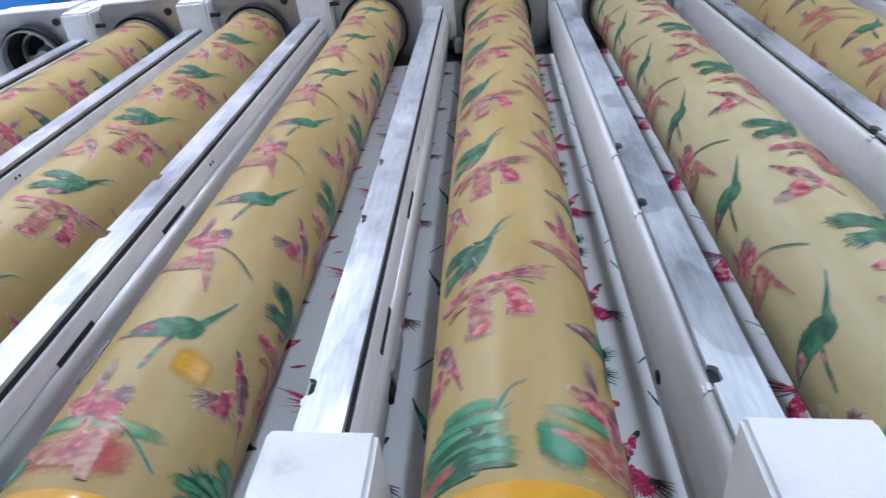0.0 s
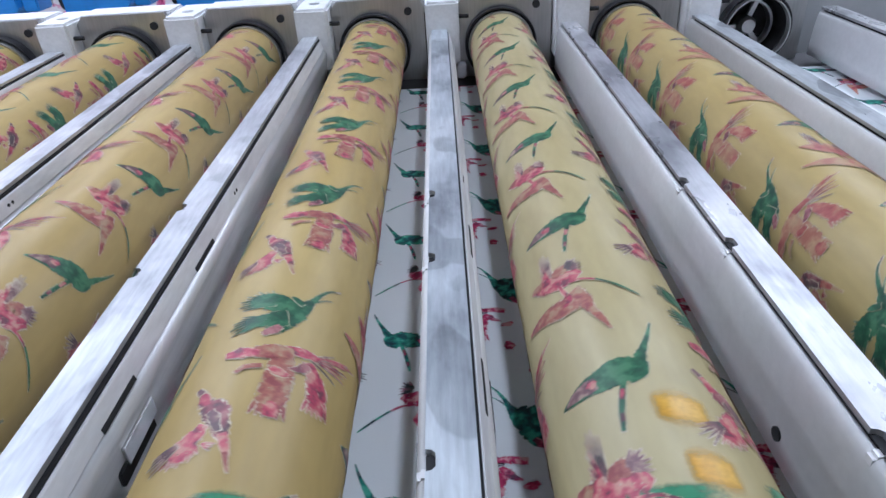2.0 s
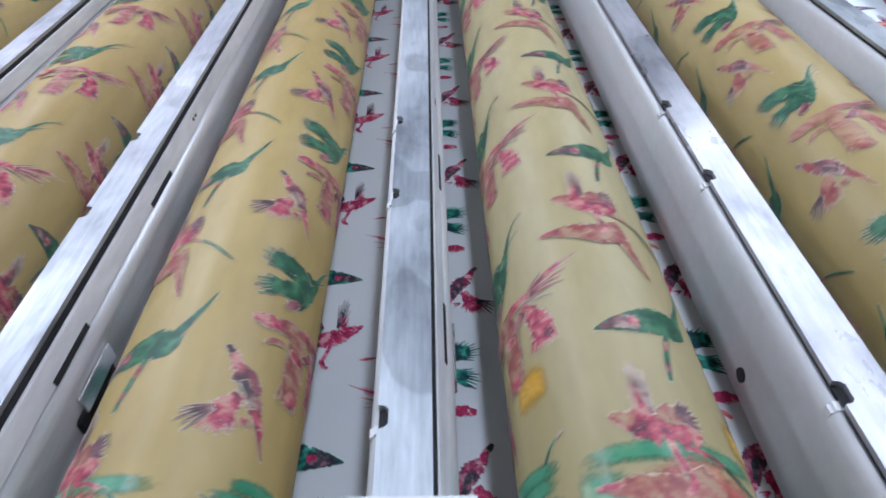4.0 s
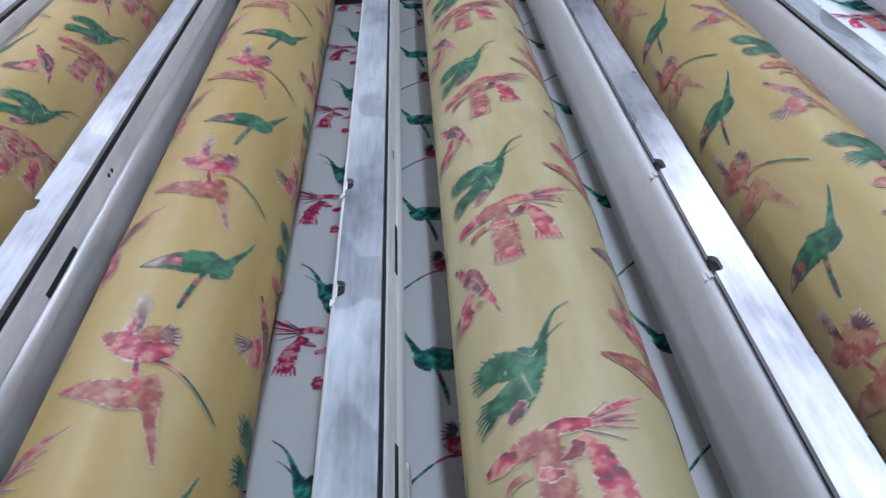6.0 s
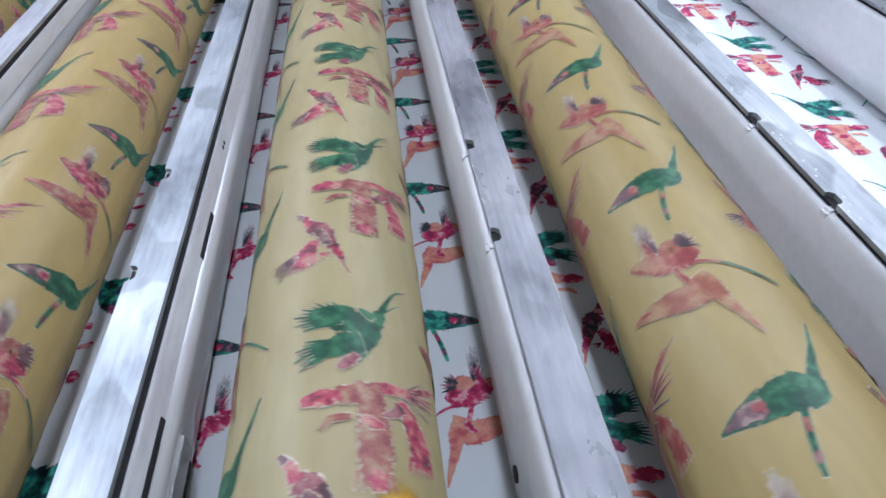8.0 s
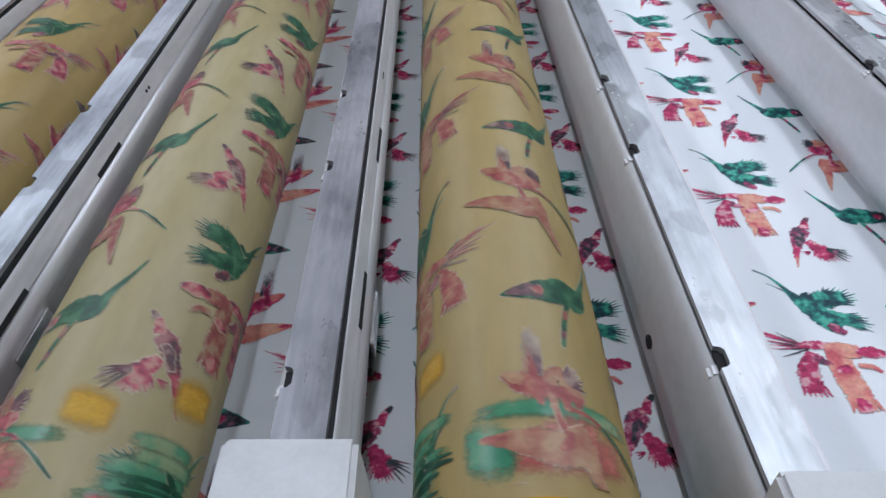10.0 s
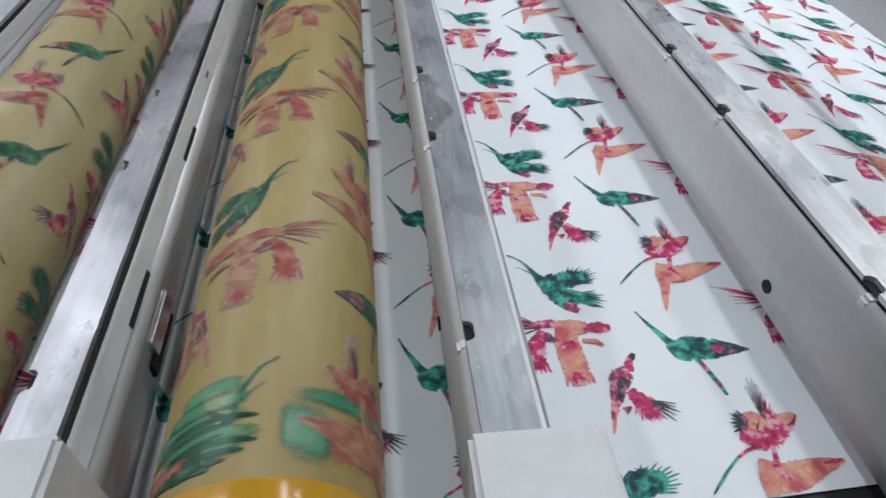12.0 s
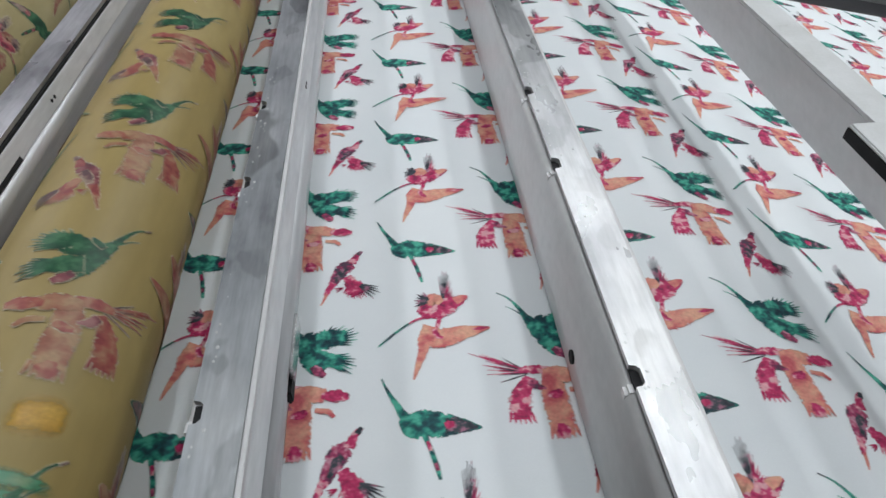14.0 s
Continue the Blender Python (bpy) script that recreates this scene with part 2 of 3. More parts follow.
def bar(profile, y0, y1, bm=None):
    """A closed profile in x and z, drawn out along y."""
    bm = bm or bmesh.new()
    a = [bm.verts.new((x, y0, z)) for x, z in profile]
    b = [bm.verts.new((x, y1, z)) for x, z in profile]
    n = len(profile)
    for i in range(n):
        bm.faces.new((a[i], a[(i + 1) % n], b[(i + 1) % n], b[i]))
    bm.faces.new(a)
    bm.faces.new(b[::-1])
    return bm


def slab(outline, z0, z1, bm=None):
    """A closed outline in x and y, drawn out along z."""
    bm = bm or bmesh.new()
    a = [bm.verts.new((x, y, z0)) for x, y in outline]
    b = [bm.verts.new((x, y, z1)) for x, y in outline]
    n = len(outline)
    for i in range(n):
        bm.faces.new((a[i], a[(i + 1) % n], b[(i + 1) % n], b[i]))
    bm.faces.new(a[::-1])
    bm.faces.new(b)
    return bm


def turned(profile, segments=48, bm=None, cx=0.0, cz=0.0):
    """A profile of (radius, y), turned about the y axis."""
    bm = bm or bmesh.new()
    rings = []
    for r, y in profile:
        rings.append([bm.verts.new((cx + r * math.sin(2 * math.pi * k / segments), y, cz + r * math.cos(2 * math.pi * k / segments)))
                      for k in range(segments)])
    for a, b in zip(rings, rings[1:]):
        for k in range(segments):
            bm.faces.new((a[k], a[(k + 1) % segments], b[(k + 1) % segments], b[k]))
    return bm


def arc(cx, cz, r, a0, a1, n):
    return [(cx + r * math.cos(radians(a0 + (a1 - a0) * k / n)), cz + r * math.sin(radians(a0 + (a1 - a0) * k / n))) for k in range(n + 1)]


# ---- the hall ----
def structure(name, bm, material, label, category):
    return tagged(part(name, bm, material), label, category, kind="structure")


X0, X1, Y0, Y1, ZF, ZC = -10.0, 10.6, -6.0, 8.0, -1.05, 3.2
structure("floor", box(X0 - 0.2, X1 + 0.2, Y0 - 0.2, Y1 + 0.2, ZF - 0.2, ZF), M_FLOOR, "grey worn concrete factory floor", "floor")
structure("ceiling", box(X0 - 0.2, X1 + 0.2, Y0 - 0.2, Y1 + 0.2, ZC, ZC + 0.2), M_CEIL, "plain pale painted factory ceiling", "ceiling")
structure("wall_north", box(X0, X1, Y1, Y1 + 0.2, ZF, ZC), M_WALL, "pale plastered factory wall", "wall")
structure("wall_south", box(X0, X1, Y0 - 0.2, Y0, ZF, ZC), M_WALL, "pale plastered factory wall", "wall")
structure("wall_west", box(X0 - 0.2, X0, Y0, Y1, ZF, ZC), M_WALL, "pale plastered factory wall", "wall")
structure("wall_east", box(X1, X1 + 0.2, Y0, Y1, ZF, ZC), M_WALL, "pale plastered factory wall", "wall")


def ceiling_light():
    top = new("ceiling_light")
    part("housing", box(-0.18, 0.18, -1.22, 1.22, -0.05, 0.0), M_CAP, top, bevel=0.006)
    for dx in (-0.11, 0.11):
        t = part("tube", turned([(0.0, -1.18), (0.013, -1.18), (0.013, 1.18), (0.0, 1.18)], 10, None, dx, -0.064), M_GLOW, top, "glowing white tube")
    return tagged(top, "twin-tube fluorescent light under the ceiling", "lamp", "ceiling lights over the machine")


first = ceiling_light()
first.matrix_basis = pose(*LAMPS[0], ZC)
# the last copy is an unseen fixture for the added fill lamp
for lx, ly in LAMPS[1:]:
    copy_thing(first, pose(lx, ly, ZC))

# the printing table with its dark belt
table = new("printing_table")
table_top = [(max(x, -9.2), z) for x, z in RUN[:-1]] + [(9.8, RUN[-1][1])]
part("belt", bar([(x, CLOTH_Z + z - 0.007) for x, z in table_top] + [(x, CLOTH_Z + z - 0.03) for x, z in table_top[::-1]], -0.66, 1.50), M_BELT, table, "dark rubber printing belt")
part("table_body", bar([(x, CLOTH_Z + z - 0.034) for x, z in table_top] + [(9.8, -0.95), (-9.2, -0.95)], -0.60, 1.46), M_FRAME, table)
for fx in (-8.8, -6.0, -3.2, -0.4, 2.4, 5.2, 8.0):
    for fy in (-0.45, 1.30):
        part("foot", box(fx - 0.06, fx + 0.06, fy - 0.06, fy + 0.06, ZF, -0.952), M_FRAME, table)
tagged(table, "long printing table with a dark rubber belt", "printing table")

# ---- beams between the screens ----
NOTCHES = (0.200, 0.0, -0.356)
SLOTS = ((0.058, 0.148), (-0.266, -0.178))
CLIP_Y = -0.175


def plate_outline():
    """The top plate: left edge at 0, cut by rounded notches."""
    left = []
    for y in sorted(NOTCHES):
        left += [(0.0, y - 0.013), (0.006, y - 0.012), (0.010, y - 0.008), (0.010, y + 0.008), (0.006, y + 0.012), (0.0, y + 0.013)]
    return [(0.0, -0.62)] + left + [(0.0, 1.40), (0.0505, 1.40), (0.0505, -0.62)]


def support_beam(plate, cap_y, cap_z, filled):
    top = new("support_beam")
    part("top_plate", slab(plate_outline()[::-1], -0.007, 0.0), plate, top, "worn aluminium plate with notched edge")
    part("core", box(0.009, 0.0535, -0.61, 1.395, -0.15, -0.0085), M_BLACK, top)
    if filled:
        part("filler_strip", box(0.0506, 0.0560, -0.61, 1.395, -0.0125, -0.0025), M_COVER, top, "pale filler strip", bevel=0.001)
    left = [(0.002, -0.0125), (-0.001, -0.0125), (-0.0045, -0.0145), (-0.0075, -0.019), (-0.0095, -0.027), (-0.0115, -0.042), (-0.0135, -0.065), (-0.0150, -0.09), (-0.0160, -0.115), (-0.0160, -0.150), (0.002, -0.150)]
    part("side_cover", bar(left, -0.61, 1.395), M_COVER, top, "smooth grey painted cover", smooth=True)
    strip = [(0.0540, -0.013), (0.0555, -0.013), (0.0570, -0.0155), (0.0640, -0.040), (0.0540, -0.040)]
    part("slotted_strip", bar(strip, -0.61, 1.395), M_STRIP, top, "pale metal strip with slots")
    tube = [(0.0550, -0.0415)] + arc(0.0520, -0.0600, 0.0190, 75, -10, 10) + [(0.0620, -0.115), (0.0555, -0.15), (0.0540, -0.15), (0.0540, -0.0415)]
    part("round_rail", bar(tube, -0.61, 1.395), M_TUBE, top, "smooth rounded steel rail", smooth=True)
    for y in NOTCHES:
        # a black sheet that paints the shade inside the notch
        part("notch_shade", box(0.0005, 0.0095, y - 0.0115, y + 0.0115, -0.0085, -0.0072), M_BLACK, top)
        part("lug", box(-0.0085, 0.0075, y - 0.016, y + 0.002, -0.030, -0.0105), M_COVER, top, "small painted lug", bevel=0.004)
    for y in (0.300, 0.313):
        part("screw_hole", turned([(0.0, -0.0005), (0.0035, -0.0005), (0.0035, 0.0005), (0.0, 0.0005)], 10), M_BLACK, top).matrix_basis = pose(0.0608, y, -0.027, 0, -16, 90)
    for y0, y1 in () if filled else SLOTS:
        part("slot", bar([(0.0620, -0.0408), (0.0652, -0.0408), (0.0634, -0.034), (0.0610, -0.034)], y0, y1), M_BLACK, top)
    part("clip", box(0.0690, 0.0735, CLIP_Y - 0.085, CLIP_Y, -0.098, -0.072), M_CLIP, top, "scratched steel clip", bevel=0.001)
    part("clip_pad", box(0.0620, 0.0690, CLIP_Y - 0.10, CLIP_Y - 0.004, -0.118, -0.096), M_BLACK, top, bevel=0.002)
    bolt = part("bolt", turned([(0.0, -0.003), (0.009, -0.003), (0.009, 0.002), (0.0, 0.002)], 14), M_BLACK, top)
    bolt.matrix_basis = pose(-0.0167, -0.240, -0.118, 0, 0, 90)
    end_face = [(-0.017, -0.125), (0.091, -0.125), (0.091, cap_z - 0.004), (-0.017, cap_z + 0.004)]
    part("end_cap", bar(end_face, -0.67, cap_y), M_CAP, top, "white painted end cap", bevel=0.005)
    return tagged(top, "long metal squeegee beam with worn aluminium top", "machine beam", "beams between the screens")


def paste_specks(beam, seed):
    """Dried white beads of paste along the plate's edge."""
    rnd = random.Random(seed)
    bm = bmesh.new()
    for _ in range(30):
        r = rnd.uniform(0.0008, 0.0022)
        bmesh.ops.create_icosphere(bm, subdivisions=1, radius=r, matrix=Matrix.Translation((rnd.uniform(0.004, 0.016), rnd.uniform(-0.42, 0.35), 0.0)) @ Matrix.Diagonal((1, 1.3, 0.35, 1)))
    tagged(part("paste_specks", bm, M_CAP, beam, "dried white specks"), kind="stuff")


CAPS = {-1: (-0.430, 0.018), 0: (-0.467, 0.061), 1: (-0.459, 0.060), 2: (-0.500, 0.050), 3: (-0.60, 0.03)}
for k in range(-5, 4):
    beam = support_beam(M_PLATES[k], *CAPS.get(k, (-0.465, 0.052)), k > 1)
    beam.matrix_basis = pose(k * PITCH, 0, 0)
    if k in (2, 3):
        paste_specks(beam, k)

# the grey beam over the cloth's way down
exit_beam = new("exit_beam")
part("beam_body", bar([(1.686, -0.054), (1.657, 0.066), (1.704, 0.066), (1.704, -0.054)], -0.61, 1.395), M_COVER, exit_beam, bevel=0.002)
part("top_lip", bar([(1.655, 0.067), (1.704, 0.067), (1.704, 0.072), (1.655, 0.072)], -0.61, 1.395), M_CAP, exit_beam, "pale top lip")
part("bracket", box(1.612, 1.76, -0.20, -0.065, 0.074, 0.080), M_CAP, exit_beam, "white sheet bracket", bevel=0.002)
part("bracket_lip", box(1.612, 1.618, -0.20, -0.065, 0.058, 0.0735), M_BLACK, exit_beam)
for y0, y1 in ((-0.638, -0.612), (1.397, 1.423)):
    part("end_post", box(1.66, 1.704, y0, y1, CLOTH_Z - 0.035, 0.06), M_COVER, exit_beam, bevel=0.002)
tagged(exit_beam, "grey painted beam raised over the cloth", "machine beam")

# ---- far end: bearing frames, castings, motors ----


def ring_sheet(cx, cz, hole, x0, x1, z0, z1, y0, y1, n=40):
    """A plate across y with a round hole."""
    bm = bmesh.new()
    inner, outer = [], []
    for k in range(n):
        a = 2 * math.pi * k / n
        dx, dz = math.cos(a), math.sin(a)
        far = min((x1 - cx) / dx if dx > 1e-6 else 9, (x0 - cx) / dx if dx < -1e-6 else 9,
                  (z1 - cz) / dz if dz > 1e-6 else 9, (z0 - cz) / dz if dz < -1e-6 else 9)
        inner.append((cx + hole * dx, cz + hole * dz))
        outer.append((cx + max(far, hole + 0.002) * dx, cz + max(far, hole + 0.002) * dz))
    rings = [[bm.verts.new((x, y, z)) for x, z in loop] for y, loop in ((y0, inner), (y0, outer), (y1, outer), (y1, inner))]
    for a, b in zip(rings, rings[1:] + rings[:1]):
        for k in range(n):
            bm.faces.new((a[k], a[(k + 1) % n], b[(k + 1) % n], b[k]))
    return bm




def bearing_frame():
    """Origin on the station's axle at the far end."""
    top = new("bearing_frame")
    part("face_plate", ring_sheet(0, 0, 0.119, -0.135, 0.170, -0.16, 0.158, 0.035, 0.055), M_STEEL, top, "brushed steel plate with round opening")
    part("bearing_ring", turned([(0.1145, 0.0), (0.1185, 0.0), (0.1185, 0.06), (0.1075, 0.06), (0.1075, 0.012), (0.1145, 0.0)], 56), M_RING, top, "black bearing ring", smooth=False)
    part("collar", turned([(0.1030, -0.014), (0.1075, -0.014), (0.1075, 0.010), (0.1030, 0.010), (0.1030, -0.014)], 56), M_STEEL, top, "bright steel collar", smooth=False)
    part("inner_ring", turned([(0.1040, 0.014), (0.1070, 0.014), (0.1070, 0.12), (0.0, 0.12)], 48), M_BLACK, top)
    part("hub_rim", turned([(0.078, 0.07), (0.086, 0.07), (0.086, 0.10), (0.078, 0.10), (0.078, 0.07)], 40), M_STEEL, top, "bright steel inner rim")
    part("hub", turned([(0.0, 0.055), (0.022, 0.055), (0.030, 0.07), (0.030, 0.115), (0.0, 0.115)], 28), M_STEEL, top)
    for q in range(3):
        spoke = part("spoke", box(-0.008, 0.008, 0.085, 0.100, 0.0305, 0.077), M_STEEL, top)
        spoke.matrix_basis = pose(0, 0, 0, 0, 120 * q + 20, 0)
    part("plug", turned([(0.0, 0.026), (0.0125, 0.026), (0.0125, 0.034), (0.0, 0.034)], 20, None, 0.118, 0.118), M_BLACK, top, "black round plug")
    part("casting", slab([(-0.245, -0.03), (-0.137, -0.03), (-0.137, 0.19), (-0.245, 0.19)], -0.05, 0.152), M_CASTING, top, "white cast bracket", bevel=0.008)
    part("top_rail", slab([(-0.135, 0.057), (0.174, 0.057), (0.174, 0.18), (-0.135, 0.18)], 0.10, 0.158), M_CASTING, top, "white top rail", bevel=0.005)
    part("bolt_hole", turned([(0.0, -0.001), (0.018, -0.001), (0.018, 0.001), (0.0, 0.001)], 20), M_STEEL, top).matrix_basis = pose(-0.19, 0.06, 0.1525, 90)
    part("latch_pin", turned([(0.0, -0.02), (0.007, -0.02), (0.007, 0.02), (0.0, 0.02)], 12), M_BLACK, top).matrix_basis = pose(-0.125, -0.005, 0.10, 0, 0, 90)
    part("drip_guard", bar([(-0.150, -0.10), (-0.122, -0.10), (-0.118, -0.09), (-0.118, -0.054), (-0.150, -0.054)], -0.02, 0.03), M_CASTING, top, bevel=0.004)
    part("back_box", box(-0.13, 0.17, 0.125, 0.185, -0.16, 0.098), M_BLACK, top)
    return tagged(top, "steel bearing frame with black ring and white casting", "bearing frame", "bearing frames at the screen ends")


def drive_motor():
    top = new("drive_motor")
    body = [(-0.13, 0.0), (0.09, 0.0), (0.12, 0.03), (0.12, 0.085), (0.10, 0.105), (-0.11, 0.105), (-0.13, 0.09)]
    part("housing", bar(body, -0.08, 0.08), M_BLUE, top, "blue enamelled housing", bevel=0.004)
    part("terminal_box", box(0.122, 0.18, -0.05, 0.05, 0.015, 0.075), M_BLUE, top, bevel=0.005)
    part("cap", turned([(0.0, -0.02), (0.036, -0.02), (0.040, -0.012), (0.040, 0.016), (0.0, 0.016)], 24), M_BLACK, top, "black ribbed cap").matrix_basis = pose(-0.148, 0, 0.045, 0, 0, 90)
    part("rating_plate", box(-0.05, 0.0, -0.0835, -0.081, 0.06, 0.085), M_BLACK, top)
    part("bracket", box(-0.10, 0.10, -0.07, 0.07, -0.08, -0.002), M_FRAME, top)
    return tagged(top, "blue drive motor behind the bearing frame", "motor", "drive motors")


frame_one, motor_one = bearing_frame(), drive_motor()
frame_one.matrix_basis = pose(-5 * PITCH + CENTRE, FAR_Y - 0.005, AXLE_Z)
motor_one.matrix_basis = pose(-5 * PITCH + CENTRE - 0.20, FAR_Y + 0.42, 0.045)
for k in range(-4, 3):
    copy_thing(frame_one, pose(k * PITCH + CENTRE, FAR_Y - 0.005, AXLE_Z))
    copy_thing(motor_one, pose(k * PITCH + CENTRE - 0.20, FAR_Y + 0.42, 0.045))

# rails that carry the frames, at both ends
far_rail = tagged(part("far_rail", box(-2.6, 3.2, FAR_Y + 0.20, FAR_Y + 0.55, -0.95, -0.021), M_FRAME), "grey machine side rail behind the bearing frames", "machine rail")
far_foot = tagged(part("far_plinth", box(-2.6, 3.2, FAR_Y + 0.10, FAR_Y + 0.57, ZF, -0.952), M_FRAME), "grey plinth under the machine", "machine plinth")


# ---- the printed pattern: birds drawn in strokes, in millimetres of one repeat ----
def spline(pts, n):
    out, m = [], len(pts) - 1
    p = [np.array(q, float) for q in pts]
    for k in range(n + 1):
        s = min(k / n * m, m - 1e-9)
        i = int(s)
        f = s - i
        a, b, c, d = p[max(i - 1, 0)], p[i], p[i + 1], p[min(i + 2, m)]
        out.append(0.5 * (2 * b + (c - a) * f + (2 * a - 5 * b + 4 * c - d) * f * f + (3 * b - a - 3 * c + d) * f ** 3))
    return out


class Bird:
    def __init__(self):
        self.strokes = []

    def stroke(self, colour, pts, widths, n=9, ragged=0.12):
        self.strokes.append((colour, pts, widths, n, ragged))
        return self

    def feathers(self, colour, root, tips, width=4.0, spread=0.35):
        """Narrow feathers from near the root to each tip."""
        cx, cy = root
        dense = []
        for a, b in zip(tips, tips[1:]):
            dense += [(a, 1.0), (((a[0] + b[0]) / 2, (a[1] + b[1]) / 2), 0.93)]
        for (tx, ty), reach in dense + [(tips[-1], 1.0)]:
            tx, ty = cx + (tx - cx) * reach, cy + (ty - cy) * reach
            mx, my = cx + (tx - cx) * 0.55, cy + (ty - cy) * 0.55
            sx, sy = cx + (tx - cx) * spread * 0.4, cy + (ty - cy) * spread * 0.4
            self.stroke(colour, [(sx, sy), (mx, my), (tx, ty)], [width * 0.5, width * 0.85, 0.6], 5, 0.1)
        return self

    def fringe(self, colour, a, b, drop, count, width):
        for k in range(count):
            f = k / (count - 1)
            x, y = a[0] + (b[0] - a[0]) * f, a[1] + (b[1] - a[1]) * f
            self.stroke(colour, [(x, y + 10), (x + (f - 0.5) * 3, y), (x + (f - 0.5) * 7, y - drop * (1 - 0.5 * abs(f - 0.5)))], [width, width, 1.0], 4, 0.1)
        return self


def birds():
    fan = Bird()
    fan.stroke("green", [(-63, 74), (-48, 63), (-36, 43), (-26, 19)], [1.5, 3, 6, 11], 9)
    fan.stroke("green", [(-54, 47), (-44, 40), (-33, 28)], [1, 1.8, 2.5], 5)
    fan.stroke("green", [(-29, 26), (-16, 0), (-2, -25), (7, -43)], [12, 26, 30, 17], 11)
    fan.stroke("green", [(-19, -2), (2, 8), (24, 14), (43, 17)], [22, 34, 32, 14], 10, 0.1)
    fan.feathers("green", (5, 6), [(21, 35), (38, 34), (51, 28), (58, 19), (56, 7), (48, -2)], 5.2, 0.35)
    fan.stroke("green", [(-8, -17), (13, -23), (37, -33)], [28, 28, 12], 9, 0.1)
    fan.feathers("green", (9, -20), [(45, -16), (54, -26), (55, -38), (49, -50), (36, -46)], 5, 0.35)
    fan.stroke("green", [(-20, 14), (-12, 20), (-5, 25)], [8, 9, 3], 5)
    fan.stroke("plum", [(-2, -33), (6, -43), (14, -50)], [10, 14, 8], 5)
    fan.stroke("slate", [(-63, 74), (-57, 69)], [1.5, 2], 3)
    wing = Bird()
    wing.feathers("pink", (-39, -70), [(-117, -31), (-99, -35), (-101, -52), (-96, -68)], 3.4, 0.2)
    wing.feathers("slate", (-40, -71), [(-74, -43), (-87, -58), (-81, -82)], 3, 0.25)
    wing.stroke("pink", [(-43, -77), (-57, -101), (-62, -120), (-63, -138)], [12, 26, 30, 21], 10, 0.12)
    wing.fringe("pink", (-75, -135), (-50, -139), 8, 6, 4)
    wing.stroke("orange", [(-14, -74), (-16, -109), (-16, -143), (-15, -165)], [24, 33, 33, 21], 11, 0.08)
    wing.fringe("orange", (-29, -161), (-1, -161), 9, 6, 4.4)
    wing.stroke("pink", [(-17, -148), (-17, -158), (-17, -168)], [8, 21, 12], 6, 0.3)
    wing.stroke("pink", [(-55, -66), (-36, -66), (-15, -70)], [9, 15, 14], 6, 0.15)
    wing.stroke("orange", [(-25, -73), (-3, -76), (16, -81)], [16, 24, 20], 8)
    wing.stroke("pink", [(11, -80), (28, -82), (46, -85)], [9, 21, 10], 8, 0.12)
    wing.stroke("plum", [(-42, -82), (-36, -92), (-24, -97)], [13, 12, 3], 6, 0.25)
    wing.stroke("pink", [(-25, -108), (-14, -106), (-5, -102)], [6, 13, 8], 6, 0.3)
    wing.stroke("orange", [(4, -101), (20, -104), (28, -113)], [7, 8, 5], 6)
    dive = Bird()
    dive.stroke("plum", [(47, -156), (35, -164), (27, -179), (19, -197)], [22, 28, 22, 15], 10, 0.12)
    dive.stroke("pink", [(62, -130), (53, -140), (47, -156)], [6, 11, 15], 6)
    dive.stroke("pink", [(20, -194), (13, -209), (9, -220)], [13, 10, 6], 7)
    dive.stroke("orange", [(11, -216), (7, -228), (3, -238)], [5, 4, 2], 5)
    dive.stroke("pink", [(39, -183), (50, -202), (60, -220)], [12, 26, 30], 9, 0.22)
    dive.feathers("pink", (47, -196), [(69, -228), (61, -231), (51, -230), (41, -226), (35, -218)], 5.4, 0.35)
    dive.feathers("slate", (53, -199), [(87, -209), (88, -221), (79, -232)], 4, 0.5)
    dive.stroke("slate", [(62, -130), (56, -138)], [6, 9], 3)
    dive.stroke("slate", [(39, -166), (31, -177), (24, -192)], [9, 12, 7], 6, 0.3)
    dive.feathers("pink", (36, -206), [(22, -207), (25, -215)], 3, 0.35)
    long = Bird()
    long.stroke("green", [(87, -61), (96, -84), (106, -104), (116, -125)], [2, 5, 9, 15], 12)
    long.stroke("green", [(112, -130), (133, -130), (157, -135), (182, -139), (207, -144)], [20, 38, 34, 22, 3], 13, 0.1)
    long.stroke("green", [(109, -124), (117, -140), (131, -149)], [6, 14, 8], 7)
    long.stroke("slate", [(163, -136), (181, -138), (202, -143)], [22, 20, 4], 8, 0.25)
    long.stroke("pink", [(163, -138), (168, -136), (174, -135)], [9, 12, 6], 4, 0.3)
    long.stroke("green", [(136, -145), (144, -171), (148, -189), (151, -206)], [7, 6.5, 6.5, 4], 9)
    long.stroke("pink", [(140, -156), (143, -169)], [5, 5], 3, 0.2)
    long.stroke("plum", [(147, -185), (149, -195)], [5, 5], 3, 0.2)
    perch = Bird()
    perch.feathers("slate", (177, 64), [(176, 116), (183, 127), (189, 127), (192, 118), (194, 103)], 1.7, 0.3)
    perch.feathers("pink", (180, 64), [(190, 104), (194, 89), (195, 77)], 3.4, 0.45)
    perch.stroke("pink", [(142, 56), (158, 50), (177, 53), (196, 63), (215, 71)], [14, 34, 34, 26, 4], 12, 0.12)
    perch.stroke("orange", [(154, 66), (166, 70), (175, 62)], [16, 24, 10], 6)
    perch.stroke("orange", [(195, 64), (205, 69), (214, 72)], [14, 13, 4], 5)
    perch.feathers("slate", (159, 66), [(137, 59), (137, 71), (142, 83), (151, 86)], 6.5, 0.35)
    perch.stroke("pink", [(158, 38), (141, 35), (126, 27)], [5, 4, 3.4], 6)
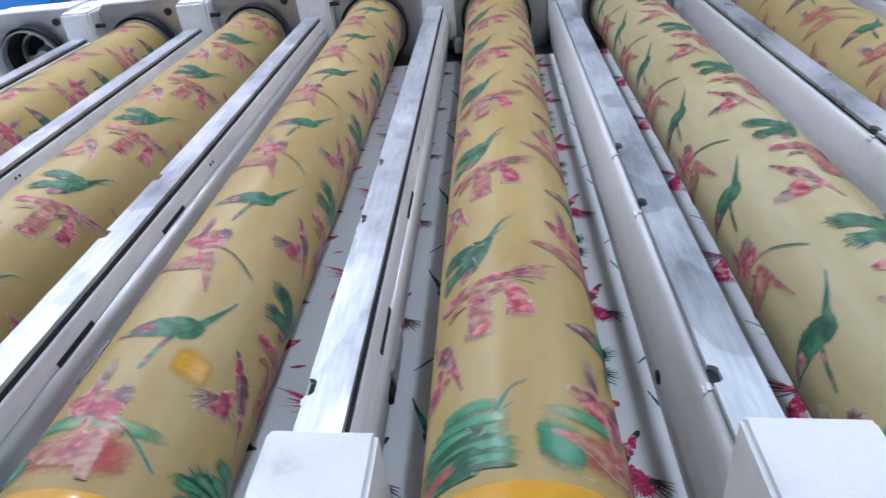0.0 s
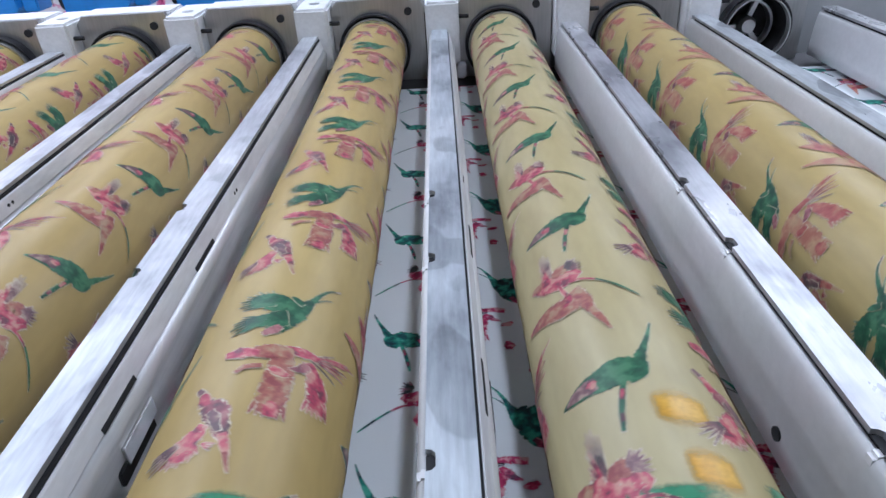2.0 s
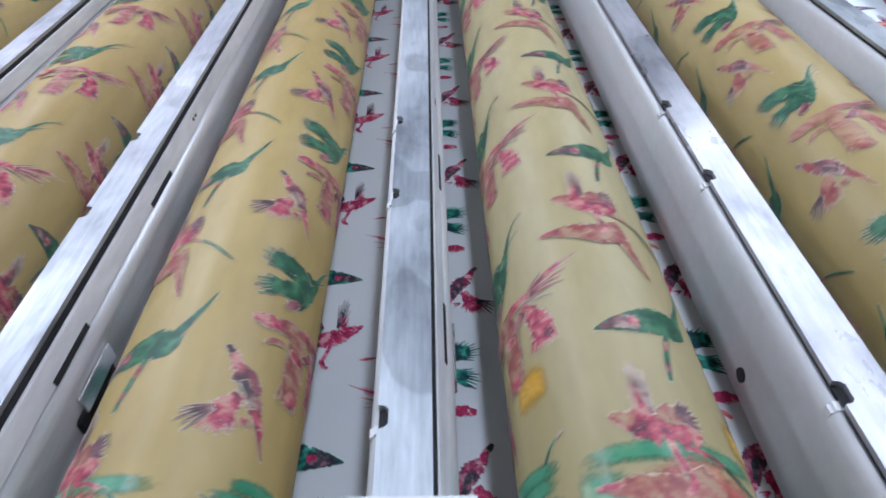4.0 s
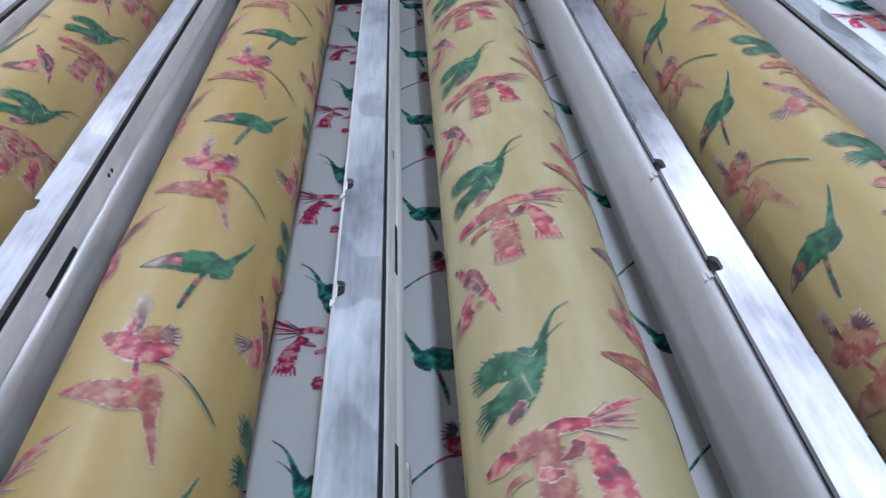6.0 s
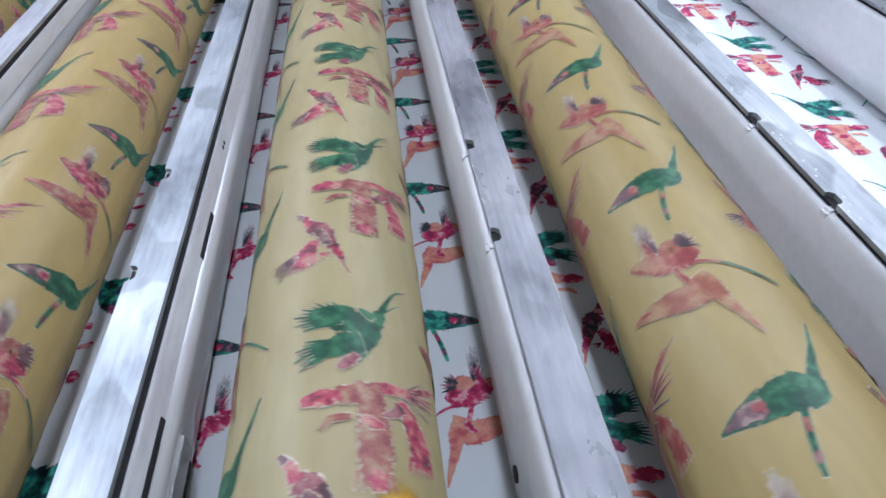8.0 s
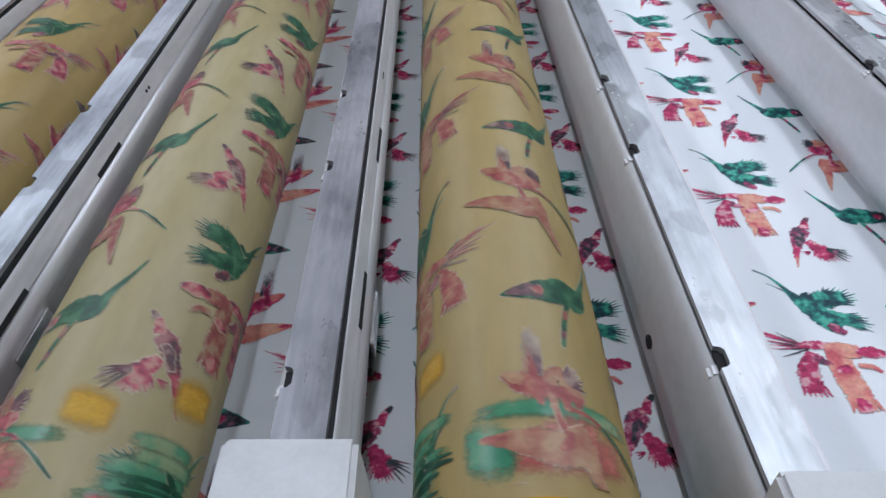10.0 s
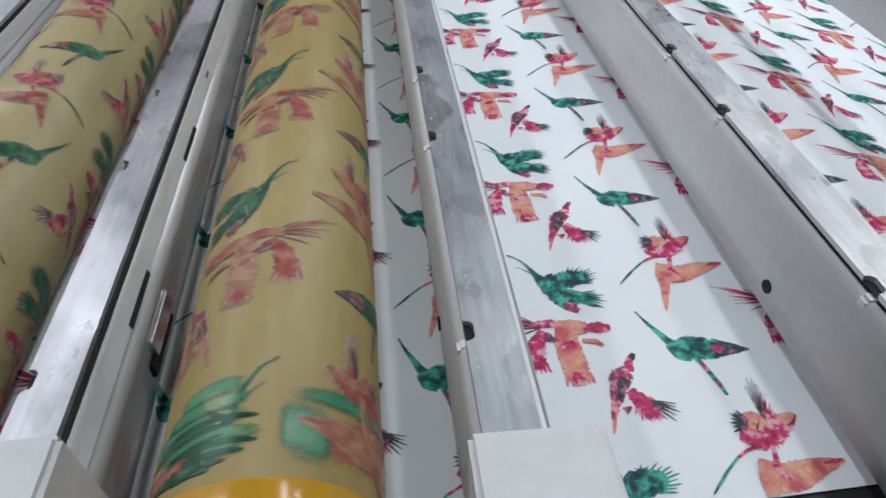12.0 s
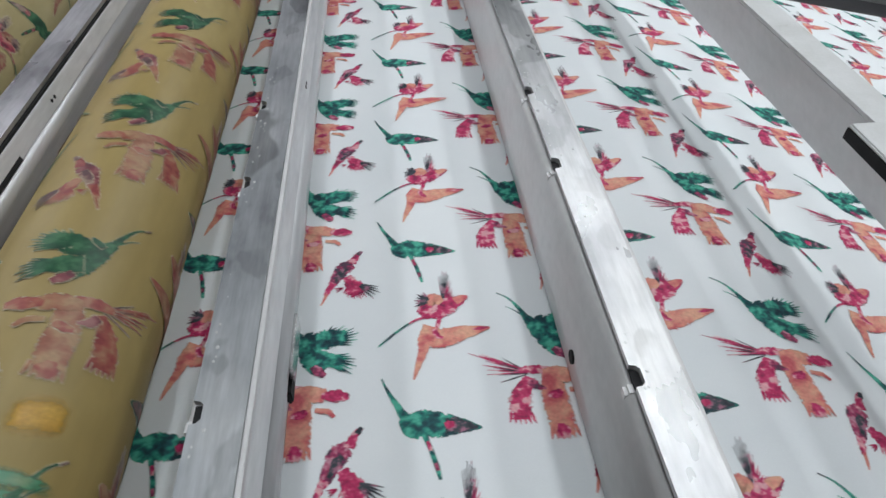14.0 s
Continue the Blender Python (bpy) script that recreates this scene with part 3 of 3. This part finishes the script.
    perch.stroke("green", [(127, 28), (109, 14), (97, 3), (84, -9)], [3.2, 3.4, 3.6, 2], 8)
    perch.stroke("pink", [(171, 40), (168, 25), (164, 13)], [6, 6.5, 7], 5)
    perch.stroke("orange", [(150, 0), (171, -2), (203, 5), (238, 10)], [30, 34, 24, 4], 12, 0.08)
    perch.stroke("orange", [(158, 20), (149, 0), (143, -24), (135, -47), (129, -67)], [22, 22, 13, 8, 2], 12, 0.1)
    perch.stroke("pink", [(162, 15), (164, 4), (172, -3)], [8, 9, 5], 6, 0.3)
    perch.stroke("pink", [(214, 9), (226, 10), (237, 11)], [2, 6, 2], 5, 0.3)
    return [fan, wing, dive, long, perch]


PATTERN = birds()


class Print:
    """Collects strokes by colour as plain vertex, face and UV lists."""
    def __init__(self):
        self.verts, self.faces, self.uvs = {}, {}, {}

    def add(self, colour, rows):
        vs, fs, uv = self.verts.setdefault(colour, []), self.faces.setdefault(colour, []), self.uvs.setdefault(colour, [])
        base, w, h = len(vs), len(rows[0]), len(rows)
        for i, row in enumerate(rows):
            vs.extend(row)
            uv.extend((i / (h - 1), j / (w - 1)) for j in range(w))
        for i in range(h - 1):
            for j in range(w - 1):
                a = base + i * w + j
                fs.append((a, a + 1, a + w + 1, a + w))

    def build(self, parent, inks, names, label):
        for colour in self.verts:
            me = bpy.data.meshes.new(names[colour])
            me.from_pydata(self.verts[colour], [], self.faces[colour])
            me.materials.append(inks[colour])
            loops = np.zeros(len(me.loops), dtype=np.int32)
            me.loops.foreach_get("vertex_index", loops)
            me.uv_layers.new(name="stroke").data.foreach_set("uv", np.array(self.uvs[colour], dtype=np.float32)[loops].ravel())
            me.polygons.foreach_set("use_smooth", np.ones(len(me.polygons), dtype=bool))
            ob = new(names[colour], me)
            ob.parent = parent
            tagged(ob, label[colour], kind="stuff")


NAMES = {"green": "green_print", "pink": "pink_print", "orange": "orange_print", "plum": "plum_print", "slate": "grey_print", "halo": "pale_outline"}
LABELS = {"green": "teal green bird print", "pink": "magenta pink bird print", "orange": "peach orange bird print",
          "plum": "dark plum bird print", "slate": "grey feather print", "halo": "pale outline round the birds"}


def draw_cell(out, place, ox, oy, lo, hi, columns, grow=0.0, seed=0, bottom=0.0):
    """All strokes of one repeat with its origin at (ox, oy) metres; place(u, y, lift) gives a point."""
    rnd = random.Random(seed)
    for bird in PATTERN:
        for depth, (colour, pts, widths, n, ragged) in enumerate(bird.strokes):
            if all(not lo < oy + q[1] / 1000 < hi for q in pts):
                continue
            line = spline(pts, n)
            ws = [float(w[0]) for w in spline([(w, 0) for w in widths], n)]
            rows = []
            for k, q in enumerate(line):
                d = line[min(k + 1, n)] - line[max(k - 1, 0)]
                d = d / (np.linalg.norm(d) + 1e-9)
                side = np.array([-d[1], d[0]])
                wl = max(ws[k] * 1.06, 1.0) / 2 * (1 + ragged * rnd.uniform(-0.7, 0.7)) + grow
                wr = max(ws[k] * 1.06, 1.0) / 2 * (1 + ragged * rnd.uniform(-0.7, 0.7)) + grow
                if grow and k in (0, n):
                    q = q + d * (grow if k else -grow)
                row = []
                for c in range(columns + 1):
                    f = c / columns
                    p = q + side * (wl - (wl + wr) * f)
                    row.append(place(ox + p[0] / 1000, min(max(oy + p[1] / 1000, lo), hi), bottom + 0.00004 * depth))
                rows.append(row)
            out.add("halo" if grow else colour, rows)


# ---- the cloth: short stiff lengths, one behind the other, that follow the table and then run down off it ----
STRIP = REPEAT_X / 8
STRIP_LEAD = 2.9                  # where the foremost length begins at the start
COLOURS = ("green", "pink", "orange", "plum", "slate")


def run_of(s):
    """The point of the cloth's run that lies s metres along it."""
    for (x0, z0), (x1, z1) in zip(RUN, RUN[1:]):
        step = math.hypot(x1 - x0, z1 - z0)
        if s - x0 <= step or (x1, z1) == RUN[-1]:
            return x0 + (x1 - x0) * (s - x0) / step, z0 + (z1 - z0) * (s - x0) / step
        s -= step - (x1 - x0)


def trimmed(poly, lo, hi):
    """A polygon of (x, y, z, u, v) corners, cut to lo <= x <= hi."""
    for limit, sign in ((lo, 1), (hi, -1)):
        out = []
        for a, b in zip(poly, poly[1:] + poly[:1]):
            da, db = sign * (a[0] - limit), sign * (b[0] - limit)
            if da >= 0:
                out.append(a)
            if da * db < 0:
                f = da / (da - db)
                out.append(tuple(p + (q - p) * f for p, q in zip(a, b)))
        poly = out
        if len(poly) < 3:
            return []
    return poly


def cloth_mesh(pattern, u0, u1):
    """The sheet and its print between u0 and u1 of one repeat."""
    low, high = CLOTH_Z - 0.0045, CLOTH_Z - 0.0025
    verts = [(x, y, z) for z in (low, high) for y in (CLOTH_NEAR, CLOTH_FAR) for x in (u0, u1)]
    faces, kinds, uvs = [(0, 2, 3, 1), (4, 5, 7, 6), (0, 1, 5, 4), (2, 6, 7, 3), (0, 4, 6, 2), (1, 3, 7, 5)], [0] * 6, [(0.5, 0.5)] * 24
    verts += [(x, y, high - 0.0003) for x, y in ((u1 - 0.001, CLOTH_NEAR), (u1 + 0.002, CLOTH_NEAR), (u1 + 0.002, CLOTH_FAR), (u1 - 0.001, CLOTH_FAR))]
    faces, kinds, uvs = faces[:4] + [(8, 9, 10, 11)], [0] * 5, [(0.5, 0.5)] * 20      # a tongue under the next length
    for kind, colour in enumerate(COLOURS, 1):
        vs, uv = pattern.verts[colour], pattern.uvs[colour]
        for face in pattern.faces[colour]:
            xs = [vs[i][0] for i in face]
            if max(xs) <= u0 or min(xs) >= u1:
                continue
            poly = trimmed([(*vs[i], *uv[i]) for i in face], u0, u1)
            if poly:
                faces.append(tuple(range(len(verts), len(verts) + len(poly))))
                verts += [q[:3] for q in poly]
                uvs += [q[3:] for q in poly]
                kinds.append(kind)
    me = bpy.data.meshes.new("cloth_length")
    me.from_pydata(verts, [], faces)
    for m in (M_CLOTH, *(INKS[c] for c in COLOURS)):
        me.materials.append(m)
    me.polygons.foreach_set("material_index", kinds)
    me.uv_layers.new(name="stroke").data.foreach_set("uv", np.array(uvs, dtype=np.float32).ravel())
    return me


cloth = tagged(new("printed_cloth"), "white cotton cloth printed with green and pink birds", "fabric")
one_repeat = Print()
for i in (-1, 0, 1):
    for j in range(-3, 6):
        draw_cell(one_repeat, lambda u, y, lift: (u, y, CLOTH_Z - 0.0022 + lift), i * REPEAT_X, PHASE_Y + j * REPEAT_Y,
                  CLOTH_NEAR + 0.001, CLOTH_FAR - 0.001, 1, 0.0, j)
STRIP_MESHES = [cloth_mesh(one_repeat, p * STRIP, (p + 1) * STRIP) for p in range(8)]
REPEAT_MESH = cloth_mesh(one_repeat, 0.0, REPEAT_X)
CLOTH_PIECES = []                 # object, where it begins at the start, where its mesh begins, its length
first_repeat = math.floor((-4.8 - PHASE_X) / REPEAT_X)
for r in range(first_repeat - 12, first_repeat):
    CLOTH_PIECES.append((new("cloth_length", REPEAT_MESH), PHASE_X + r * REPEAT_X, 0.0, REPEAT_X))
for n in range(math.ceil((STRIP_LEAD - PHASE_X) / STRIP) - first_repeat * 8):
    CLOTH_PIECES.append((new("cloth_strip", STRIP_MESHES[n % 8]), PHASE_X + first_repeat * REPEAT_X + n * STRIP, n % 8 * STRIP, STRIP))
for ob, *_ in CLOTH_PIECES:
    ob.parent = cloth


def piece_pose(s, u0, length):
    (x0, z0), (x1, z1) = run_of(s), run_of(s + length)
    return Matrix.Translation((x0, 0, CLOTH_Z + z0)) @ Matrix.Rotation(math.atan2(z0 - z1, x1 - x0), 4, "Y") @ Matrix.Translation((-u0, 0, -CLOTH_Z))


# ---- the screens ----
def on_screen(slip, axle_x):
    """Where a point of the pattern lies on a screen whose turn is zero at the clip's start."""
    def place(u, y, lift):
        a = (axle_x - u - slip) / RADIUS
        r = RADIUS + 0.00025 + lift
        return (-r * math.sin(a), y, -r * math.cos(a))
    return place


def patch(out, place, u0, u1, y0, y1, colour, rnd, lift=0.0010, n=14):
    """A rounded smear with an uneven edge."""
    rows = []
    for k in range(n + 1):
        f = k / n
        half = (y1 - y0) / 2 * (1 - abs(2 * f - 1) ** 2.6) ** 0.45 + 0.0006
        mid = (y0 + y1) / 2 + 0.004 * math.sin(3.1 * f + u0 * 40)
        rows.append([place(u0 + (u1 - u0) * f, mid - half + 2 * half * c / 3, lift) for c in range(4)])
    out.add(colour, rows)


SCREEN_INKS["halo"] = ink("bare_mesh", [(0.36, (0.52, 0.43, 0.28)), (0.64, (0.66, 0.58, 0.44))], 50, 0.45, 0.1, 0.28)
SCREEN_INKS["tape"] = ink("yellow_lacquer_patch", [(0.36, (0.55, 0.29, 0.02)), (0.64, (0.60, 0.36, 0.05))], 20, 0.30, 0.08, 0.10, 0.7, 1.0, True)
SCREEN_INKS["green_smear"] = ink("thin_green_paste", [(0.36, (0.03, 0.19, 0.10)), (0.55, (0.07, 0.25, 0.13)), (0.66, (0.24, 0.32, 0.17))], 22, 0.28, 0.1, 0.10, 1.2, 1.25, True)
SCREEN_INKS["pink_smear"] = ink("thin_pink_paste", [(0.36, (0.42, 0.07, 0.07)), (0.55, (0.50, 0.17, 0.13)), (0.66, (0.52, 0.28, 0.16))], 22, 0.28, 0.1, 0.12, 1.5, 0.95, True)
SCREEN_INKS["green_streak"] = ink("thick_green_paste", [(0.36, (0.004, 0.045, 0.025)), (0.64, (0.015, 0.10, 0.05))], 40, 0.3, 0.15, 0.2, 1.6, 3.0)
RUST_INKS = dict(SCREEN_INKS)
RUST_INKS["pink"] = ink("rust_on_screen", [(0.36, (0.27, 0.050, 0.050)), (0.5, (0.36, 0.10, 0.075)), (0.62, (0.42, 0.21, 0.13))], 60, 0.45, 0.2, 0.34, 2.4)
RUST_INKS["orange"] = ink("salmon_on_screen", [(0.36, (0.30, 0.10, 0.06)), (0.5, (0.37, 0.17, 0.10)), (0.62, (0.42, 0.26, 0.14))], 45, 0.45, 0.2, 0.28, 2.2)
NAMES["green_streak"], LABELS["green_streak"] = "green_streak", "dark green paste streaks"
NAMES["pink_smear"], LABELS["pink_smear"] = "pink_smear", "thin red paste smear"
NAMES["green_smear"], LABELS["green_smear"] = "green_smear", "thin green paste smear"
NAMES["tape"], LABELS["tape"] = "yellow_tape", "glossy yellow lacquer patches"


SHADES = {-4: (0.37, 0.265, 0.085), -3: (0.38, 0.268, 0.09), -2: (0.40, 0.282, 0.10), -1: (0.40, 0.285, 0.097), 0: (0.400, 0.330, 0.160), 1: (0.392, 0.290, 0.106)}


# repairs with yellow lacquer near the screens' ends: round the screen and along it
PATCHES = {-4: [(0.12, -0.34)], -3: [(0.40, -0.35)], -2: [(0.286, -0.334)], -1: [(0.21, -0.433)],
           0: [(0.590, -0.332), (0.294, -0.360), (0.386, -0.402), (0.080, -0.340), (0.075, -0.410)], 1: [(0.500, -0.358)]}


def printing_screen(k, slip):
    axle_x = k * PITCH + CENTRE
    top = new("printing_screen")
    part("screen", turned([(RADIUS - 0.002, NEAR_Y), (RADIUS, NEAR_Y + 0.002), (RADIUS, FAR_Y + 0.02), (RADIUS - 0.002, FAR_Y + 0.022), (RADIUS - 0.002, NEAR_Y)], 96),
         screen_lacquer(*SHADES[k]), top, "ochre lacquered nickel screen", smooth=True)
    part("end_band", turned([(RADIUS, -0.62), (RADIUS + 0.0018, -0.618), (RADIUS + 0.0018, -0.508), (RADIUS, -0.505)], 96), M_BAND, top, "glossy yellow end band", smooth=True)
    part("end_ring", turned([(RADIUS - 0.012, NEAR_Y - 0.03), (RADIUS + 0.006, NEAR_Y - 0.03), (RADIUS + 0.006, NEAR_Y + 0.012), (RADIUS - 0.012, NEAR_Y + 0.012), (RADIUS - 0.012, NEAR_Y - 0.03)], 64), M_RING, top, "black end ring")
    pr, place, rnd = Print(), on_screen(slip, axle_x), random.Random(100 + k)
    first_i = math.ceil((axle_x - math.pi * RADIUS - PHASE_X) / REPEAT_X)
    for i in (first_i, first_i + 1):
        for j in range(-3, 6):
            args = (PHASE_X + i * REPEAT_X, PHASE_Y + j * REPEAT_Y, -0.495, FAR_Y - 0.03)
            draw_cell(pr, place, *args, 4, 0.8, i * 17 + j, 0.0)
            draw_cell(pr, place, *args, 4, 0.0, i * 17 + j, 0.00045)
    for du, y in PATCHES[k]:
        w, h = rnd.uniform(0.046, 0.060), rnd.uniform(0.046, 0.062)
        patch(pr, place, axle_x + du - w / 2, axle_x + du + w / 2, y - h / 2, y + h / 2, "tape", rnd, 0.00090)
    for q in range(2):
        u = PHASE_X + (first_i + q) * REPEAT_X
        for n in range(5):
            v = -0.490 + 0.015 * n
            lo = u - 0.052 + rnd.uniform(-0.012, 0.016)
            patch(pr, place, lo, u + 0.072 - 0.009 * n + rnd.uniform(-0.014, 0.014), v, v + rnd.uniform(0.017, 0.024), "green_smear", rnd, 0.00095 + 0.00003 * n)
        for n in range(6):
            v = -0.493 + 0.0075 * n + rnd.uniform(-0.001, 0.001)
            lo = u - 0.045 + rnd.uniform(-0.012, 0.03)
            patch(pr, place, lo, lo + rnd.uniform(0.05, 0.10), v, v + rnd.uniform(0.003, 0.006), "green_streak", rnd, 0.00115)
        patch(pr, place, u + 0.005, u + 0.060, -0.492, -0.470, "pink_smear", rnd, 0.00115)
        patch(pr, place, u + 0.100, u + 0.225, -0.496, -0.440, "pink_smear", rnd, 0.00095)
        patch(pr, place, u + 0.125, u + 0.190, -0.485, -0.425, "pink_smear", rnd, 0.00100)
        patch(pr, place, u + 0.080, u + 0.250, -0.442, -0.418, "green_smear", rnd, 0.00105)
        patch(pr, place, u + 0.205, u + 0.255, -0.494, -0.430, "green_smear", rnd, 0.00110)
    pr.build(top, RUST_INKS if k > 0 else SCREEN_INKS, NAMES, LABELS)
    tagged(top, "ochre rotary printing screen with bird pattern", "printing roller", "rotary screens over the cloth")
    return top, axle_x


SLIPS = {-4: -0.025, -3: -0.020, -2: -0.030, -1: -0.030, 0: -0.010, 1: 0.006}
SCREENS = [printing_screen(k, s) for k, s in SLIPS.items()]

# bearing blocks that carry the screens' near ends
def near_bearing():
    top = new("near_bearing")
    part("block", ring_sheet(0, 0, 0.110, -0.13, 0.13, -0.16, 0.125, -0.035, 0.035), M_STEEL, top, "steel bearing block")
    return tagged(top, "steel bearing block at the screen's near end", "bearing block", "near bearing blocks")


first = near_bearing()
first.matrix_basis = pose(-4 * PITCH + CENTRE, NEAR_Y - 0.055, AXLE_Z)
for k in range(-3, 2):
    copy_thing(first, pose(k * PITCH + CENTRE, NEAR_Y - 0.055, AXLE_Z))


# ---- printed cloth hanging at the back of the hall ----
def hanging_cloth():
    top = new("hanging_cloth")
    bm = bmesh.new()
    nx = 90
    y_of = [2.9 + 0.05 * math.sin(k * 0.9) + 0.03 * math.sin(k * 0.37) for k in range(nx + 1)]
    for z0, z1 in ((-0.9, 2.4),):
        lo = [bm.verts.new((-6.0 + 7.0 * k / nx, y_of[k], z0)) for k in range(nx + 1)]
        hi = [bm.verts.new((-6.0 + 7.0 * k / nx, y_of[k], z1)) for k in range(nx + 1)]
        lo2 = [bm.verts.new((-6.0 + 7.0 * k / nx, y_of[k] + 0.004, z0)) for k in range(nx + 1)]
        hi2 = [bm.verts.new((-6.0 + 7.0 * k / nx, y_of[k] + 0.004, z1)) for k in range(nx + 1)]
        for k in range(nx):
            bm.faces.new((lo[k], lo[k + 1], hi[k + 1], hi[k]))
            bm.faces.new((lo2[k], hi2[k], hi2[k + 1], lo2[k + 1]))
            bm.faces.new((hi[k], hi[k + 1], hi2[k + 1], hi2[k]))
    m, nt, b = nodes_of("floral_cloth")
    spots = ramp(nt, noise_node(nt, 17, 3), [(0.0, (0.80, 0.78, 0.80)), (0.54, (0.80, 0.78, 0.80)), (0.59, (0.72, 0.28, 0.42)), (0.68, (0.55, 0.06, 0.20))])
    leaves = ramp(nt, noise_node(nt, 23, 2, (1.1, 1, 0.9)), [(0.0, (1, 1, 1)), (0.60, (1, 1, 1)), (0.64, (0.35, 0.36, 0.34))])
    nt.links.new(mixed(nt, spots, leaves, 1.0, "MULTIPLY"), b.inputs["Base Color"])
    b.inputs["Roughness"].default_value = 0.8
    part("drape", bm, m, top)
    part("hanging_rail", turned([(0.0, -3.6), (0.02, -3.6), (0.02, 3.6), (0.0, 3.6)], 12), M_STEEL, top).matrix_basis = pose(-2.5, 2.92, 2.42, 0, 0, 90)
    for x in (-5.5, 0.5):
        part("hanger", box(x - 0.01, x + 0.01, 2.91, 2.93, 2.43, ZC), M_STEEL, top)
    return tagged(top, "white floral printed cloth hanging behind the machine", "fabric")


hanging_cloth()


# ---- what moves ----
def motions():
    steps = [k * 0.1 for k in range(141)]
    for ob, s, u0, length in CLOTH_PIECES:
        near_bend = [k * 0.1 for k in range(141) if k % 5 == 0 or BEND[0] < s + SPEED * k * 0.1 < BEND[1]]
        walk(ob, [(t, piece_pose(s + SPEED * t, u0, length)) for t in near_bend])
    for ob, axle_x in SCREENS:
        walk(ob, [(t, Matrix.Translation((axle_x, 0, AXLE_Z)) @ Matrix.Rotation(-SPEED * t / RADIUS, 4, "Y")) for t in steps])


motions()
